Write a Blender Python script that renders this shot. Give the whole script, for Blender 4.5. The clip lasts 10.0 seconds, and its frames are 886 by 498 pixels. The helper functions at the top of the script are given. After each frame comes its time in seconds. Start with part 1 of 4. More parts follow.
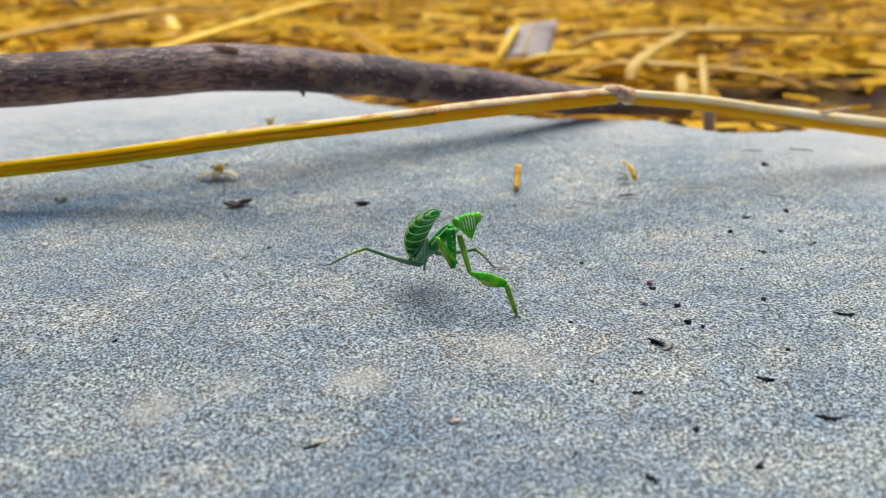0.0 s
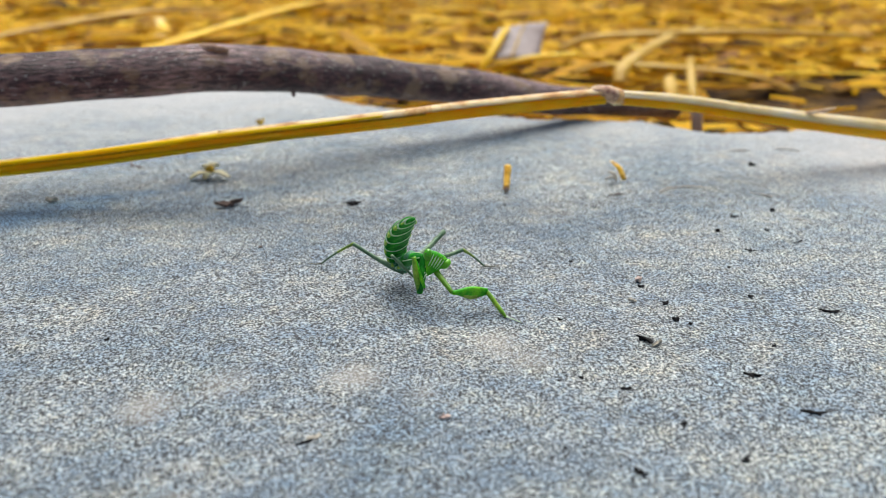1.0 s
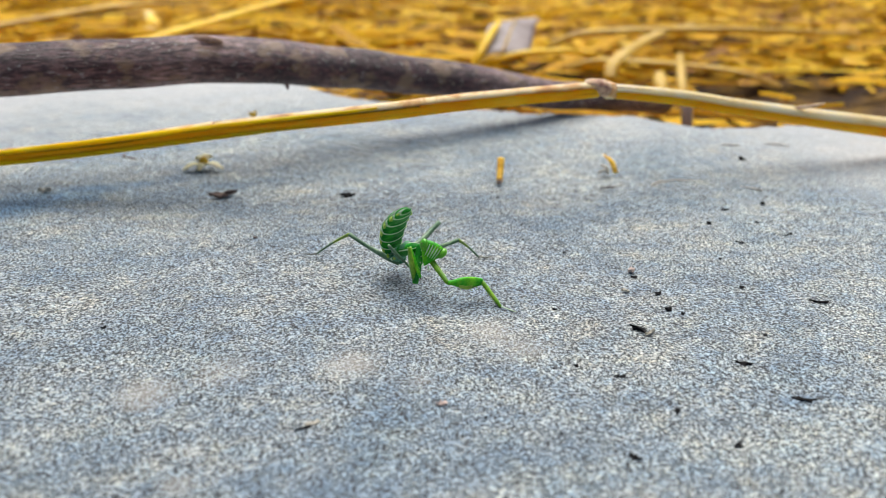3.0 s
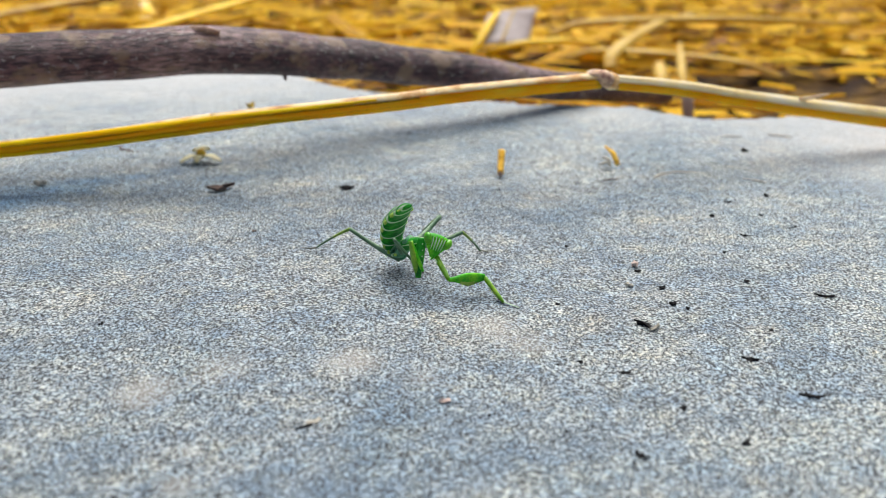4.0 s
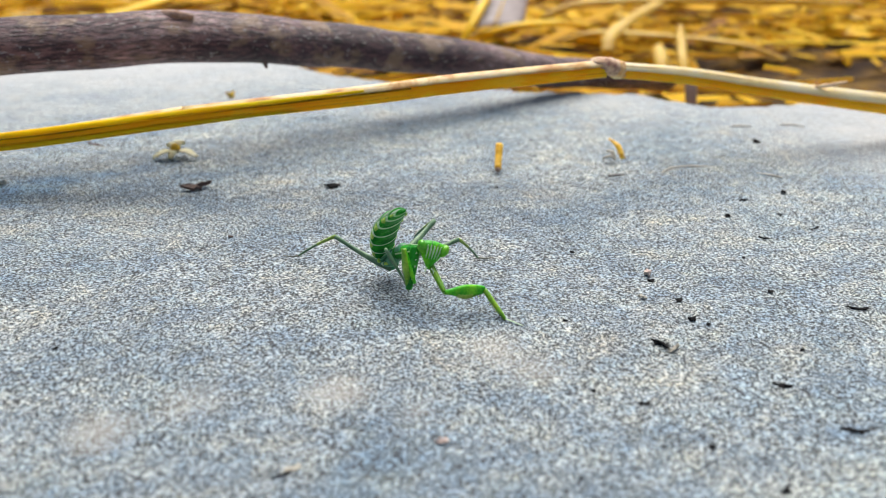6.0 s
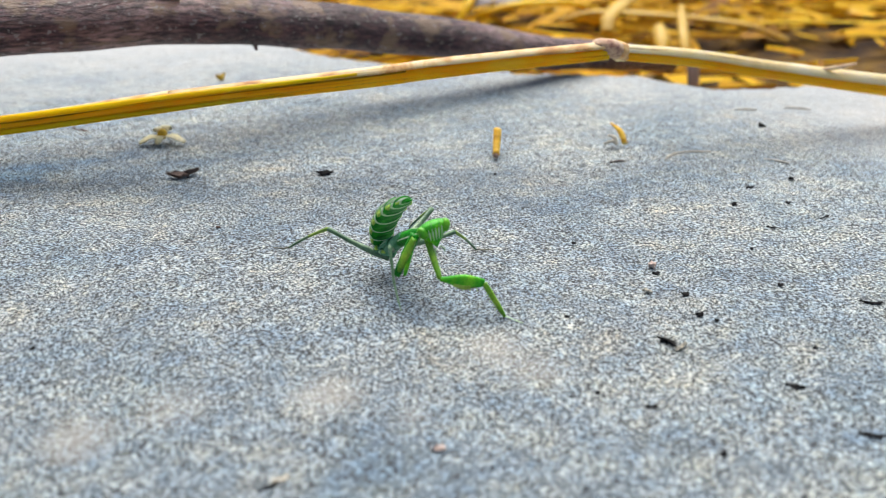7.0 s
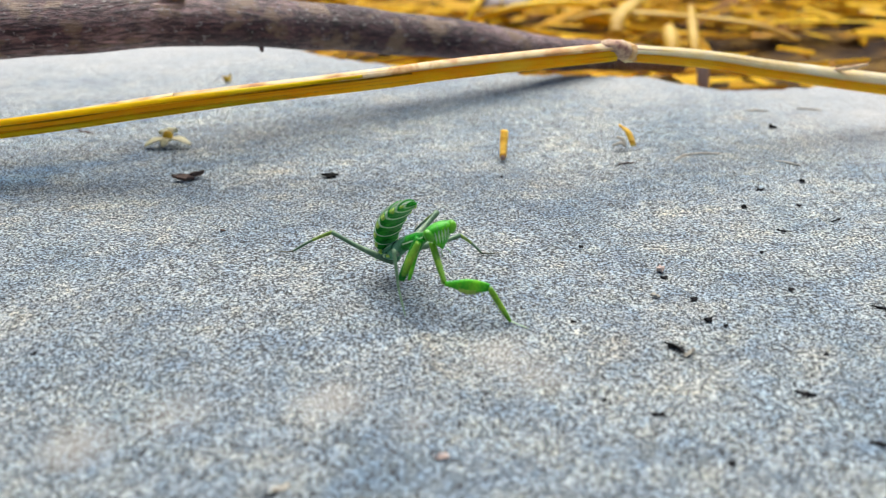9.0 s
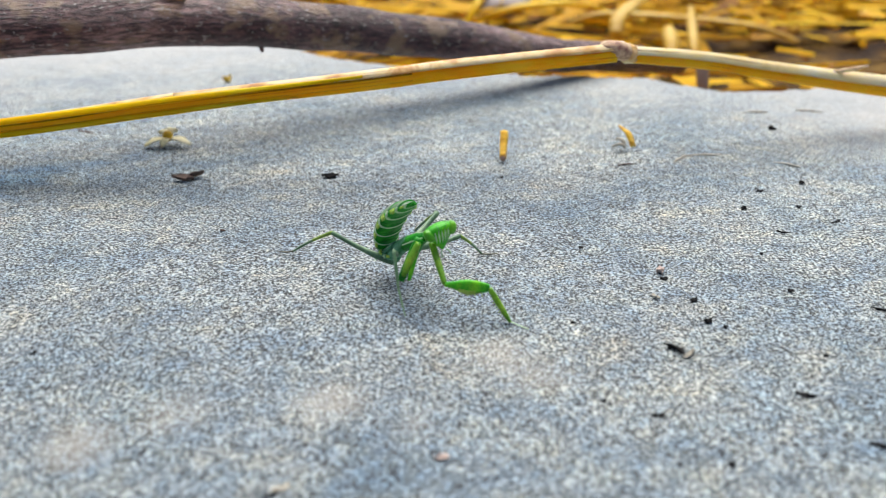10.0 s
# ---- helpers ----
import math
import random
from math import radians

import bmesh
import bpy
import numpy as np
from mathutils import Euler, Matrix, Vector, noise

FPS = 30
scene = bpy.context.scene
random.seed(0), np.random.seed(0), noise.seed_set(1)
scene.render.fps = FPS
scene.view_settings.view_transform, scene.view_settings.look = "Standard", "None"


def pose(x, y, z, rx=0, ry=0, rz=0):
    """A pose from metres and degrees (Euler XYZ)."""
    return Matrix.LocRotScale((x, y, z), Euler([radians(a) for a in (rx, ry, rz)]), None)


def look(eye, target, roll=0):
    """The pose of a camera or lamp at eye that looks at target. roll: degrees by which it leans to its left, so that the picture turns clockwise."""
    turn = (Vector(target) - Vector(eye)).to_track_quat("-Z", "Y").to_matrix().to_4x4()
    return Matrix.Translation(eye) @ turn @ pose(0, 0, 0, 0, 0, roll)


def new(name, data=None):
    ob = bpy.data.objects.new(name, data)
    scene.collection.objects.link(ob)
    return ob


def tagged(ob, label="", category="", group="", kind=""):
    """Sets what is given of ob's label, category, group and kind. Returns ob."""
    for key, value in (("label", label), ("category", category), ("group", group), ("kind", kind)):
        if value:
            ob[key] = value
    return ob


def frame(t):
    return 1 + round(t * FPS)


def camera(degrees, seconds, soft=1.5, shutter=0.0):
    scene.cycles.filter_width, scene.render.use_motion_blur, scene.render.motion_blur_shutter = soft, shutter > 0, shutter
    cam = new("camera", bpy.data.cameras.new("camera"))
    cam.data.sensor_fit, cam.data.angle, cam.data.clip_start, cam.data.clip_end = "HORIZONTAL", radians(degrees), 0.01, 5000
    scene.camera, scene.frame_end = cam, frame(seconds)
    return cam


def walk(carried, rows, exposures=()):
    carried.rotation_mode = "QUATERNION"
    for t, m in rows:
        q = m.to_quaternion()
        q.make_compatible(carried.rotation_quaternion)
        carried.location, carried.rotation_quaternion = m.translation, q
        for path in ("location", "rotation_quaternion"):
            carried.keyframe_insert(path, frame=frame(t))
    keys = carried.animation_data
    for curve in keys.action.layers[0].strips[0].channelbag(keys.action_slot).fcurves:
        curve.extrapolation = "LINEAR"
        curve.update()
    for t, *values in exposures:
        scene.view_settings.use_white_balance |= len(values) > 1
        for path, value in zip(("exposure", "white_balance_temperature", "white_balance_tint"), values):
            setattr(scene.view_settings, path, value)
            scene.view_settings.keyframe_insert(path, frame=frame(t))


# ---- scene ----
import functools

cam = camera(56.71, 10.0, soft=0.6)
PATH = [
    (0.0, pose(0.00000, -0.11500, 0.06100, 67.555, -0.082, 0.000)),
    (0.5, pose(0.00013, -0.11562, 0.06074, 67.678, -0.162, -0.370)),
    (1.0, pose(-0.00013, -0.11623, 0.06091, 67.684, -0.271, -0.688)),
    (1.5, pose(-0.00113, -0.11855, 0.06071, 67.751, -0.396, -1.052)),
    (2.0, pose(-0.00106, -0.11869, 0.06055, 67.726, -0.539, -1.186)),
    (2.5, pose(-0.00125, -0.11817, 0.06040, 67.646, -0.673, -1.288)),
    (4.0, pose(-0.00204, -0.11562, 0.06020, 66.769, -0.761, -1.585)),
    (4.5, pose(-0.00276, -0.11350, 0.06005, 66.423, -0.688, -1.738)),
    (5.0, pose(-0.00210, -0.11031, 0.05990, 66.263, -0.714, -1.947)),
    (5.5, pose(-0.00218, -0.10586, 0.05948, 66.088, -0.719, -2.096)),
    (7.0, pose(-0.00189, -0.09617, 0.05834, 64.131, -0.722, -2.526)),
    (7.5, pose(-0.00039, -0.09475, 0.05828, 63.979, 0.078, -1.988)),
    (8.0, pose(-0.00076, -0.09481, 0.05829, 64.035, -0.067, -1.974)),
    (8.5, pose(-0.00096, -0.09461, 0.05814, 64.065, -0.299, -1.932)),
    (9.0, pose(-0.00115, -0.09477, 0.05825, 64.147, -0.453, -1.909)),
    (9.5, pose(-0.00116, -0.09458, 0.05807, 64.171, -0.500, -1.924)),
    (10.0, pose(-0.00130, -0.09479, 0.05821, 64.204, -0.603, -1.914)),
]
walk(cam, PATH, [(0.0, 0.39), (2.5, 0.44), (4.5, 0.54), (5.5, 0.57), (7.0, 0.59), (10.0, 0.57)])
cam.data.dof.use_dof = True
cam.data.dof.focus_distance = 0.134
cam.data.dof.aperture_fstop = 20.0

# ---------------------------------------------------------------- light
SUN_EL, SUN_AZ = 60.0, 4.0     # degrees up, degrees from +y towards +x
world = bpy.data.worlds.new("sky")
scene.world = world
world.use_nodes = True
wn = world.node_tree.nodes
sky = wn.new("ShaderNodeTexSky")
sky.sky_type, sky.sun_disc = "NISHITA", False
sky.sun_elevation, sky.sun_rotation = radians(SUN_EL), radians(SUN_AZ)
sky.air_density, sky.dust_density = 1.0, 3.5
wn["Background"].inputs["Strength"].default_value = 0.070
world.node_tree.links.new(sky.outputs[0], wn["Background"].inputs["Color"])

sun = new("sun", bpy.data.lights.new("sun", "SUN"))
sun.data.energy, sun.data.angle, sun.data.color = 3.15, radians(58), (1.0, 0.98, 0.94)
sd = Vector((math.sin(radians(SUN_AZ)) * math.cos(radians(SUN_EL)), math.cos(radians(SUN_AZ)) * math.cos(radians(SUN_EL)), math.sin(radians(SUN_EL))))
sun.matrix_world = look(sd * 5, (0, 0, 0))


# ---------------------------------------------------------------- materials
def ramp(nt, stops):
    r = nt.nodes.new("ShaderNodeValToRGB")
    els = r.color_ramp.elements
    while len(els) < len(stops):
        els.new(0.5)
    for e, (p, c) in zip(els, stops):
        e.position, e.color = p, (*c, 1)
    return r


def noise_node(nt, co, scale, detail=3.0, rough=0.6, stretch=None):
    n = nt.nodes.new("ShaderNodeTexNoise")
    n.inputs["Scale"].default_value, n.inputs["Detail"].default_value, n.inputs["Roughness"].default_value = scale, detail, rough
    if stretch:
        m = nt.nodes.new("ShaderNodeMapping")
        m.inputs["Scale"].default_value = stretch
        nt.links.new(co, m.inputs["Vector"])
        co = m.outputs[0]
    nt.links.new(co, n.inputs["Vector"])
    return n


def mix(nt, a, b, fac, mode="MIX"):
    m = nt.nodes.new("ShaderNodeMix")
    m.data_type, m.blend_type = "RGBA", mode
    for key, v in ((0, fac), (6, a), (7, b)):
        if isinstance(v, (int, float)):
            m.inputs[key].default_value = v
        elif isinstance(v, tuple):
            m.inputs[key].default_value = (*v, 1)
        else:
            nt.links.new(v, m.inputs[key])
    return m.outputs[2]


def base(name):
    m = bpy.data.materials.new(name)
    m.use_nodes = True
    nt = m.node_tree
    co = nt.nodes.new("ShaderNodeTexCoord").outputs["Object"]
    return m, nt, co, nt.nodes["Principled BSDF"]


def relief(nt, bsdf, height, depth, strength=1.0):
    b = nt.nodes.new("ShaderNodeBump")
    b.inputs["Distance"].default_value, b.inputs["Strength"].default_value = depth, strength
    nt.links.new(height, b.inputs["Height"])
    nt.links.new(b.outputs[0], bsdf.inputs["Normal"])
    return b


def simple(name, stops, scale, rough=0.5, spec=0.5, bump=0.0, stretch=None, fine=None, sub=0.0, vary=0.0, detail=4.0):
    """A material with a coloured noise, a second finer noise over it and a little relief."""
    m, nt, co, b = base(name)
    n1 = noise_node(nt, co, scale, detail, 0.6, stretch)
    r = ramp(nt, stops)
    nt.links.new(n1.outputs[0], r.inputs[0])
    col = r.outputs[0]
    n2 = noise_node(nt, co, fine or scale * 6, 2.0, 0.5, stretch)
    r2 = ramp(nt, [(0.3, (0.62, 0.62, 0.62)), (0.7, (1.25, 1.25, 1.25))])
    nt.links.new(n2.outputs[0], r2.inputs[0])
    col = mix(nt, col, r2.outputs[0], 0.55, "MULTIPLY")
    if vary:
        oi = nt.nodes.new("ShaderNodeObjectInfo")
        r3 = ramp(nt, [(0.0, (1 - vary,) * 3), (1.0, (1 + vary,) * 3)])
        nt.links.new(oi.outputs["Random"], r3.inputs[0])
        col = mix(nt, col, r3.outputs[0], 1.0, "MULTIPLY")
    nt.links.new(col, b.inputs["Base Color"])
    b.inputs["Roughness"].default_value = rough
    b.inputs["Specular IOR Level"].default_value = spec
    if sub:
        b.inputs["Subsurface Weight"].default_value = sub
        b.inputs["Subsurface Radius"].default_value = (0.0006, 0.0012, 0.0003)
        b.inputs["Subsurface Scale"].default_value = 1.0
    if bump:
        relief(nt, b, n2.outputs[0], bump)
    return m


PATCHES = ((-0.0379, -0.0223, 0.0034), (-0.0295, -0.0172, 0.0026), (-0.0117, -0.0157, 0.0034), (-0.0287, -0.0356, 0.0018), (-0.0288, -0.0415, 0.0018), (0.0144, -0.0113, 0.0026), (0.0094, -0.0052, 0.003), (-0.0013, -0.0195, 0.0022))      # x, y, size in metres


def concrete_material():
    m, nt, co, b = base("cement_slab")
    # light and dark mineral grains, some of them tan
    n1 = noise_node(nt, co, 2350, 5.0, 0.72)
    g1 = ramp(nt, [(0.405, (0.003, 0.004, 0.005)), (0.460, (0.042, 0.051, 0.057)), (0.500, (0.190, 0.216, 0.229)), (0.545, (0.372, 0.402, 0.416)), (0.630, (0.54, 0.57, 0.58))])
    nt.links.new(n1.outputs[0], g1.inputs[0])
    v = nt.nodes.new("ShaderNodeTexVoronoi")
    v.inputs["Scale"].default_value = 2000
    nt.links.new(co, v.inputs["Vector"])
    sep = nt.nodes.new("ShaderNodeSeparateColor")
    nt.links.new(v.outputs["Color"], sep.inputs[0])
    g = ramp(nt, [(0.0, (0.62, 0.66, 0.70)), (0.5, (1.0, 1.0, 1.0)), (1.0, (1.32, 1.30, 1.24))])
    nt.links.new(sep.outputs[0], g.inputs[0])
    col = mix(nt, g1.outputs[0], g.outputs[0], 0.85, "MULTIPLY")
    t1 = ramp(nt, [(0.76, (0, 0, 0)), (0.86, (1, 1, 1))])
    nt.links.new(sep.outputs[1], t1.inputs[0])
    col = mix(nt, col, mix(nt, col, (1.05, 1.0, 0.92), 1.0, "MULTIPLY"), t1.outputs[0])
    t2 = ramp(nt, [(0.16, (1, 1, 1)), (0.26, (0, 0, 0))])
    nt.links.new(sep.outputs[1], t2.inputs[0])
    col = mix(nt, col, mix(nt, col, (0.92, 0.985, 1.03), 1.0, "MULTIPLY"), t2.outputs[0])
    n8 = noise_node(nt, co, 260, 3.0, 0.65)
    s8a = ramp(nt, [(0.36, (0.88, 0.96, 1.03)), (0.50, (1.0, 1.0, 1.0)), (0.64, (1.07, 1.02, 0.94))])
    nt.links.new(n8.outputs[0], s8a.inputs[0])
    col = mix(nt, col, s8a.outputs[0], 1.0, "MULTIPLY")
    n7 = noise_node(nt, co, 620, 3.0, 0.6)
    s7 = ramp(nt, [(0.36, (0.78, 0.81, 0.84)), (0.50, (1.02, 1.02, 1.02)), (0.66, (1.14, 1.13, 1.11))])
    nt.links.new(n7.outputs[0], s7.inputs[0])
    col = mix(nt, col, s7.outputs[0], 0.8, "MULTIPLY")
    # bluish and tan stains at two scales
    n2 = noise_node(nt, co, 42, 4.0, 0.62)
    s2 = ramp(nt, [(0.34, (0.60, 0.72, 0.82)), (0.50, (0.94, 0.98, 1.0)), (0.68, (1.10, 1.06, 0.99))])
    nt.links.new(n2.outputs[0], s2.inputs[0])
    col = mix(nt, col, s2.outputs[0], 1.0, "MULTIPLY")
    n3 = noise_node(nt, co, 130, 4.0, 0.6, (0.6, 1.4, 1))
    s3 = ramp(nt, [(0.32, (0.66, 0.73, 0.82)), (0.52, (1.0, 1.0, 1.0)), (0.70, (1.18, 1.13, 1.02))])
    nt.links.new(n3.outputs[0], s3.inputs[0])
    col = mix(nt, col, s3.outputs[0], 0.8, "MULTIPLY")
    mp = nt.nodes.new("ShaderNodeMapping")
    mp.inputs["Rotation"].default_value = (0, 0, radians(-33))
    nt.links.new(co, mp.inputs["Vector"])
    n5 = noise_node(nt, mp.outputs[0], 70, 4.0, 0.6, (0.28, 1, 1))
    s5 = ramp(nt, [(0.36, (0.70, 0.80, 0.90)), (0.52, (1.0, 1.0, 1.0)), (0.68, (1.12, 1.10, 1.06))])
    nt.links.new(n5.outputs[0], s5.inputs[0])
    col = mix(nt, col, s5.outputs[0], 0.85, "MULTIPLY")
    n4 = noise_node(nt, co, 58, 3.0, 0.55)
    s4 = ramp(nt, [(0.60, (0, 0, 0)), (0.72, (1, 1, 1))])
    nt.links.new(n4.outputs[0], s4.inputs[0])
    col = mix(nt, col, mix(nt, col, (1.12, 1.0, 0.88), 1.0, "MULTIPLY"), s4.outputs[0])
    # a few single patches of paler, tan mortar
    for px, py, size in PATCHES:
        dm = nt.nodes.new("ShaderNodeVectorMath")
        dm.operation = "DISTANCE"
        dm.inputs[1].default_value = (px, py, 0.0)
        nt.links.new(co, dm.inputs[0])
        am = nt.nodes.new("ShaderNodeMath")
        am.operation = "MULTIPLY_ADD"
        am.inputs[1].default_value = size * 1.6
        nt.links.new(n3.outputs[0], am.inputs[0])
        nt.links.new(dm.outputs["Value"], am.inputs[2])
        pr = ramp(nt, [(size * 1.1, (0.6, 0.6, 0.6)), (size * 1.9, (0, 0, 0))])
        nt.links.new(am.outputs[0], pr.inputs[0])
        col = mix(nt, col, mix(nt, col, (0.52, 0.46, 0.37), 0.6), pr.outputs[0])
    # bluish streak in from the side: stick's and stalk's shadow put into the colour
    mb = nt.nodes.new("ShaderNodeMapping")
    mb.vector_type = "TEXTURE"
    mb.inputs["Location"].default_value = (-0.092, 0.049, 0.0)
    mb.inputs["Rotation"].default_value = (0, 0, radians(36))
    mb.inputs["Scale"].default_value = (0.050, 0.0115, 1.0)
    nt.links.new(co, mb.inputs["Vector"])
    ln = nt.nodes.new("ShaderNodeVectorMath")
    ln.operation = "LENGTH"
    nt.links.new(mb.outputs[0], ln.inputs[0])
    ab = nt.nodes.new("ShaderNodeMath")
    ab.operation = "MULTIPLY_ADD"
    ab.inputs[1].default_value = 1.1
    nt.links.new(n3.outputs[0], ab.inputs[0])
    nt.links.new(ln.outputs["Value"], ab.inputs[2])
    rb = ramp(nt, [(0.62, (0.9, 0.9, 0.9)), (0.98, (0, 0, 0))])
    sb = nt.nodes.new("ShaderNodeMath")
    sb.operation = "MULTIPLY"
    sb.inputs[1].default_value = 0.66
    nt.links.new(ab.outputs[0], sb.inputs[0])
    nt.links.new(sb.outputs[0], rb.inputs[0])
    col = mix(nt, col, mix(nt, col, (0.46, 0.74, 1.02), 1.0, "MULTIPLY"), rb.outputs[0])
    # brighter light towards the slab's edges, painted in as paler colour; ragged inner outline
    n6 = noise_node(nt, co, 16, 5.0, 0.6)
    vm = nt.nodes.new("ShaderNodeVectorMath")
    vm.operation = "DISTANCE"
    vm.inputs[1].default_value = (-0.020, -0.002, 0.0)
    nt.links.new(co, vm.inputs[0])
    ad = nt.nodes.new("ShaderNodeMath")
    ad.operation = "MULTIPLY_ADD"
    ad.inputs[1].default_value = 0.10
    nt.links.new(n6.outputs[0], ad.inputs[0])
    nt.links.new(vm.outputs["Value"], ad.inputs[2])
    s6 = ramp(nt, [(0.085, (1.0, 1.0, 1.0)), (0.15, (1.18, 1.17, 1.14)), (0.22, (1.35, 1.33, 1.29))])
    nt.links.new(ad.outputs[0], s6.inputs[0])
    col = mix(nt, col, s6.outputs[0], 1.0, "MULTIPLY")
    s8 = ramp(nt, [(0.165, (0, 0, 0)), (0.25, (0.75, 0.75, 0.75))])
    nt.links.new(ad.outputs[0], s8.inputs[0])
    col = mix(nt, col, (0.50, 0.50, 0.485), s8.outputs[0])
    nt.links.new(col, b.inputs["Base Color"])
    b.inputs["Roughness"].default_value = 0.62
    b.inputs["Specular IOR Level"].default_value = 0.5
    hm = nt.nodes.new("ShaderNodeMath")
    hm.operation = "ADD"
    nt.links.new(n1.outputs[0], hm.inputs[0])
    nt.links.new(sep.outputs[2], hm.inputs[1])
    relief(nt, b, hm.outputs[0], 0.00013)
    return m


def lengthwise(nt):
    """Places along and around a swept stem, stored on its mesh."""
    at = nt.nodes.new("ShaderNodeAttribute")
    at.attribute_name = "lie"
    return at.outputs["Vector"]


def straw_material(name, stops, scale=60, rough=0.42, island=False, glow=0.25, lie=False, deep=1.0):
    """Dry straw with lengthwise fibres along x, or along the stalk, and lighter and darker stretches."""
    m, nt, co, b = base(name)
    if lie:
        co = lengthwise(nt)
    n1 = noise_node(nt, co, scale, 3.0, 0.6)
    r = ramp(nt, stops)
    if island:
        geo = nt.nodes.new("ShaderNodeNewGeometry")
        a = nt.nodes.new("ShaderNodeMath")
        a.operation = "MULTIPLY_ADD"
        a.inputs[1].default_value, a.inputs[2].default_value = 0.35, 0.0
        nt.links.new(n1.outputs[0], a.inputs[0])
        a2 = nt.nodes.new("ShaderNodeMath")
        a2.operation = "MULTIPLY_ADD"
        a2.inputs[1].default_value = 0.75
        nt.links.new(geo.outputs["Random Per Island"], a2.inputs[0])
        nt.links.new(a.outputs[0], a2.inputs[2])
        nt.links.new(a2.outputs[0], r.inputs[0])
    else:
        nt.links.new(n1.outputs[0], r.inputs[0])
    n2 = noise_node(nt, co, 1900 if lie else 900, 3.0, 0.6, (0.012 if lie else 0.03, 1, 1))
    r2 = ramp(nt, [(0.30, (0.45, 0.27, 0.14)), (0.42, (1.0, 1.0, 1.0)), (0.65, (1.12, 1.12, 1.12))])
    nt.links.new(n2.outputs[0], r2.inputs[0])
    col = mix(nt, r.outputs[0], r2.outputs[0], 0.85 if lie else 0.7, "MULTIPLY")
    nt.links.new(col, b.inputs["Base Color"])
    b.inputs["Roughness"].default_value = rough
    b.inputs["Specular IOR Level"].default_value = 0.14
    b.inputs["Subsurface Weight"].default_value = glow
    b.inputs["Subsurface Radius"].default_value = (0.0021, 0.0017, 0.0003)
    b.inputs["Subsurface Scale"].default_value = deep
    relief(nt, b, n2.outputs[0], 0.0001)
    return m


def bark_material():
    """Dark brown bark: lengthwise wrinkles, worn lighter patches and pale specks."""
    m, nt, co, b = base("dark_bark")
    co = lengthwise(nt)
    n1 = noise_node(nt, co, 70, 4.0, 0.6, (0.5, 1, 1))
    r1 = ramp(nt, [(0.32, (0.058, 0.026, 0.028)), (0.50, (0.135, 0.070, 0.072)), (0.68, (0.33, 0.215, 0.205))])
    nt.links.new(n1.outputs[0], r1.inputs[0])
    n2 = noise_node(nt, co, 1500, 4.0, 0.68, (0.22, 1, 1))
    r2 = ramp(nt, [(0.38, (0.22, 0.20, 0.21)), (0.50, (1.0, 1.0, 1.0)), (0.62, (2.1, 2.05, 2.0))])
    nt.links.new(n2.outputs[0], r2.inputs[0])
    col = mix(nt, r1.outputs[0], r2.outputs[0], 0.9, "MULTIPLY")
    n3 = noise_node(nt, co, 150, 3.0, 0.55, (0.8, 1, 1))
    r3 = ramp(nt, [(0.54, (0, 0, 0)), (0.64, (0.75, 0.75, 0.75))])
    nt.links.new(n3.outputs[0], r3.inputs[0])
    col = mix(nt, col, (0.44, 0.29, 0.18), r3.outputs[0])
    n4 = noise_node(nt, co, 1100, 3.0, 0.6, (0.6, 1, 1))
    r4 = ramp(nt, [(0.61, (0, 0, 0)), (0.66, (0.8, 0.8, 0.8))])
    nt.links.new(n4.outputs[0], r4.inputs[0])
    col = mix(nt, col, (0.50, 0.44, 0.42), r4.outputs[0])
    nt.links.new(col, b.inputs["Base Color"])
    b.inputs["Roughness"].default_value, b.inputs["Specular IOR Level"].default_value = 0.46, 0.55
    relief(nt, b, n2.outputs[0], 0.0016)
    return m


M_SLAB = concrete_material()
M_STALK = straw_material("gold_stalk", [(0.28, (0.80, 0.25, 0.006)), (0.36, (0.98, 0.37, 0.004)), (0.54, (0.99, 0.435, 0.005)), (0.72, (0.99, 0.53, 0.03))], 75, 0.45, glow=0.8, lie=True, deep=2.4)
M_SHEATH = straw_material("pale_sheath", [(0.30, (0.42, 0.17, 0.06)), (0.40, (0.72, 0.36, 0.13)), (0.50, (0.90, 0.62, 0.30)), (0.72, (0.92, 0.76, 0.50))], 130, 0.4, lie=True)
M_CLEAN = straw_material("beige_sheath", [(0.28, (0.70, 0.44, 0.17)), (0.42, (0.90, 0.66, 0.31)), (0.58, (0.93, 0.74, 0.42)), (0.75, (0.94, 0.81, 0.56))], 60, 0.4, lie=True)
M_NODE = straw_material("pale_node", [(0.3, (0.34, 0.16, 0.12)), (0.44, (0.68, 0.43, 0.28)), (0.66, (0.90, 0.70, 0.45))], 350, 0.6, glow=0.1)
M_SEAM = straw_material("brown_seam", [(0.3, (0.22, 0.09, 0.01)), (0.5, (0.48, 0.22, 0.01)), (0.7, (0.85, 0.45, 0.01))], 160, 0.6, glow=0.2, lie=True)
M_LITTER = straw_material("straw_litter", [(0.0, (0.06, 0.022, 0.008)), (0.22, (0.24, 0.10, 0.006)), (0.42, (0.58, 0.30, 0.004)), (0.70, (0.72, 0.405, 0.006)), (0.92, (0.85, 0.52, 0.03)), (1.0, (0.88, 0.70, 0.38))], 30, 0.7, True, glow=0.35)
M_BIT = straw_material("straw_bit", [(0.3, (0.60, 0.27, 0.03)), (0.5, (0.86, 0.50, 0.06)), (0.7, (0.90, 0.66, 0.20))], 300)
M_BARK = bark_material()
M_SCAR = simple("bark_scar", [(0.3, (0.24, 0.13, 0.09)), (0.7, (0.50, 0.34, 0.25))], 300, 0.8, 0.2, 0.0003)
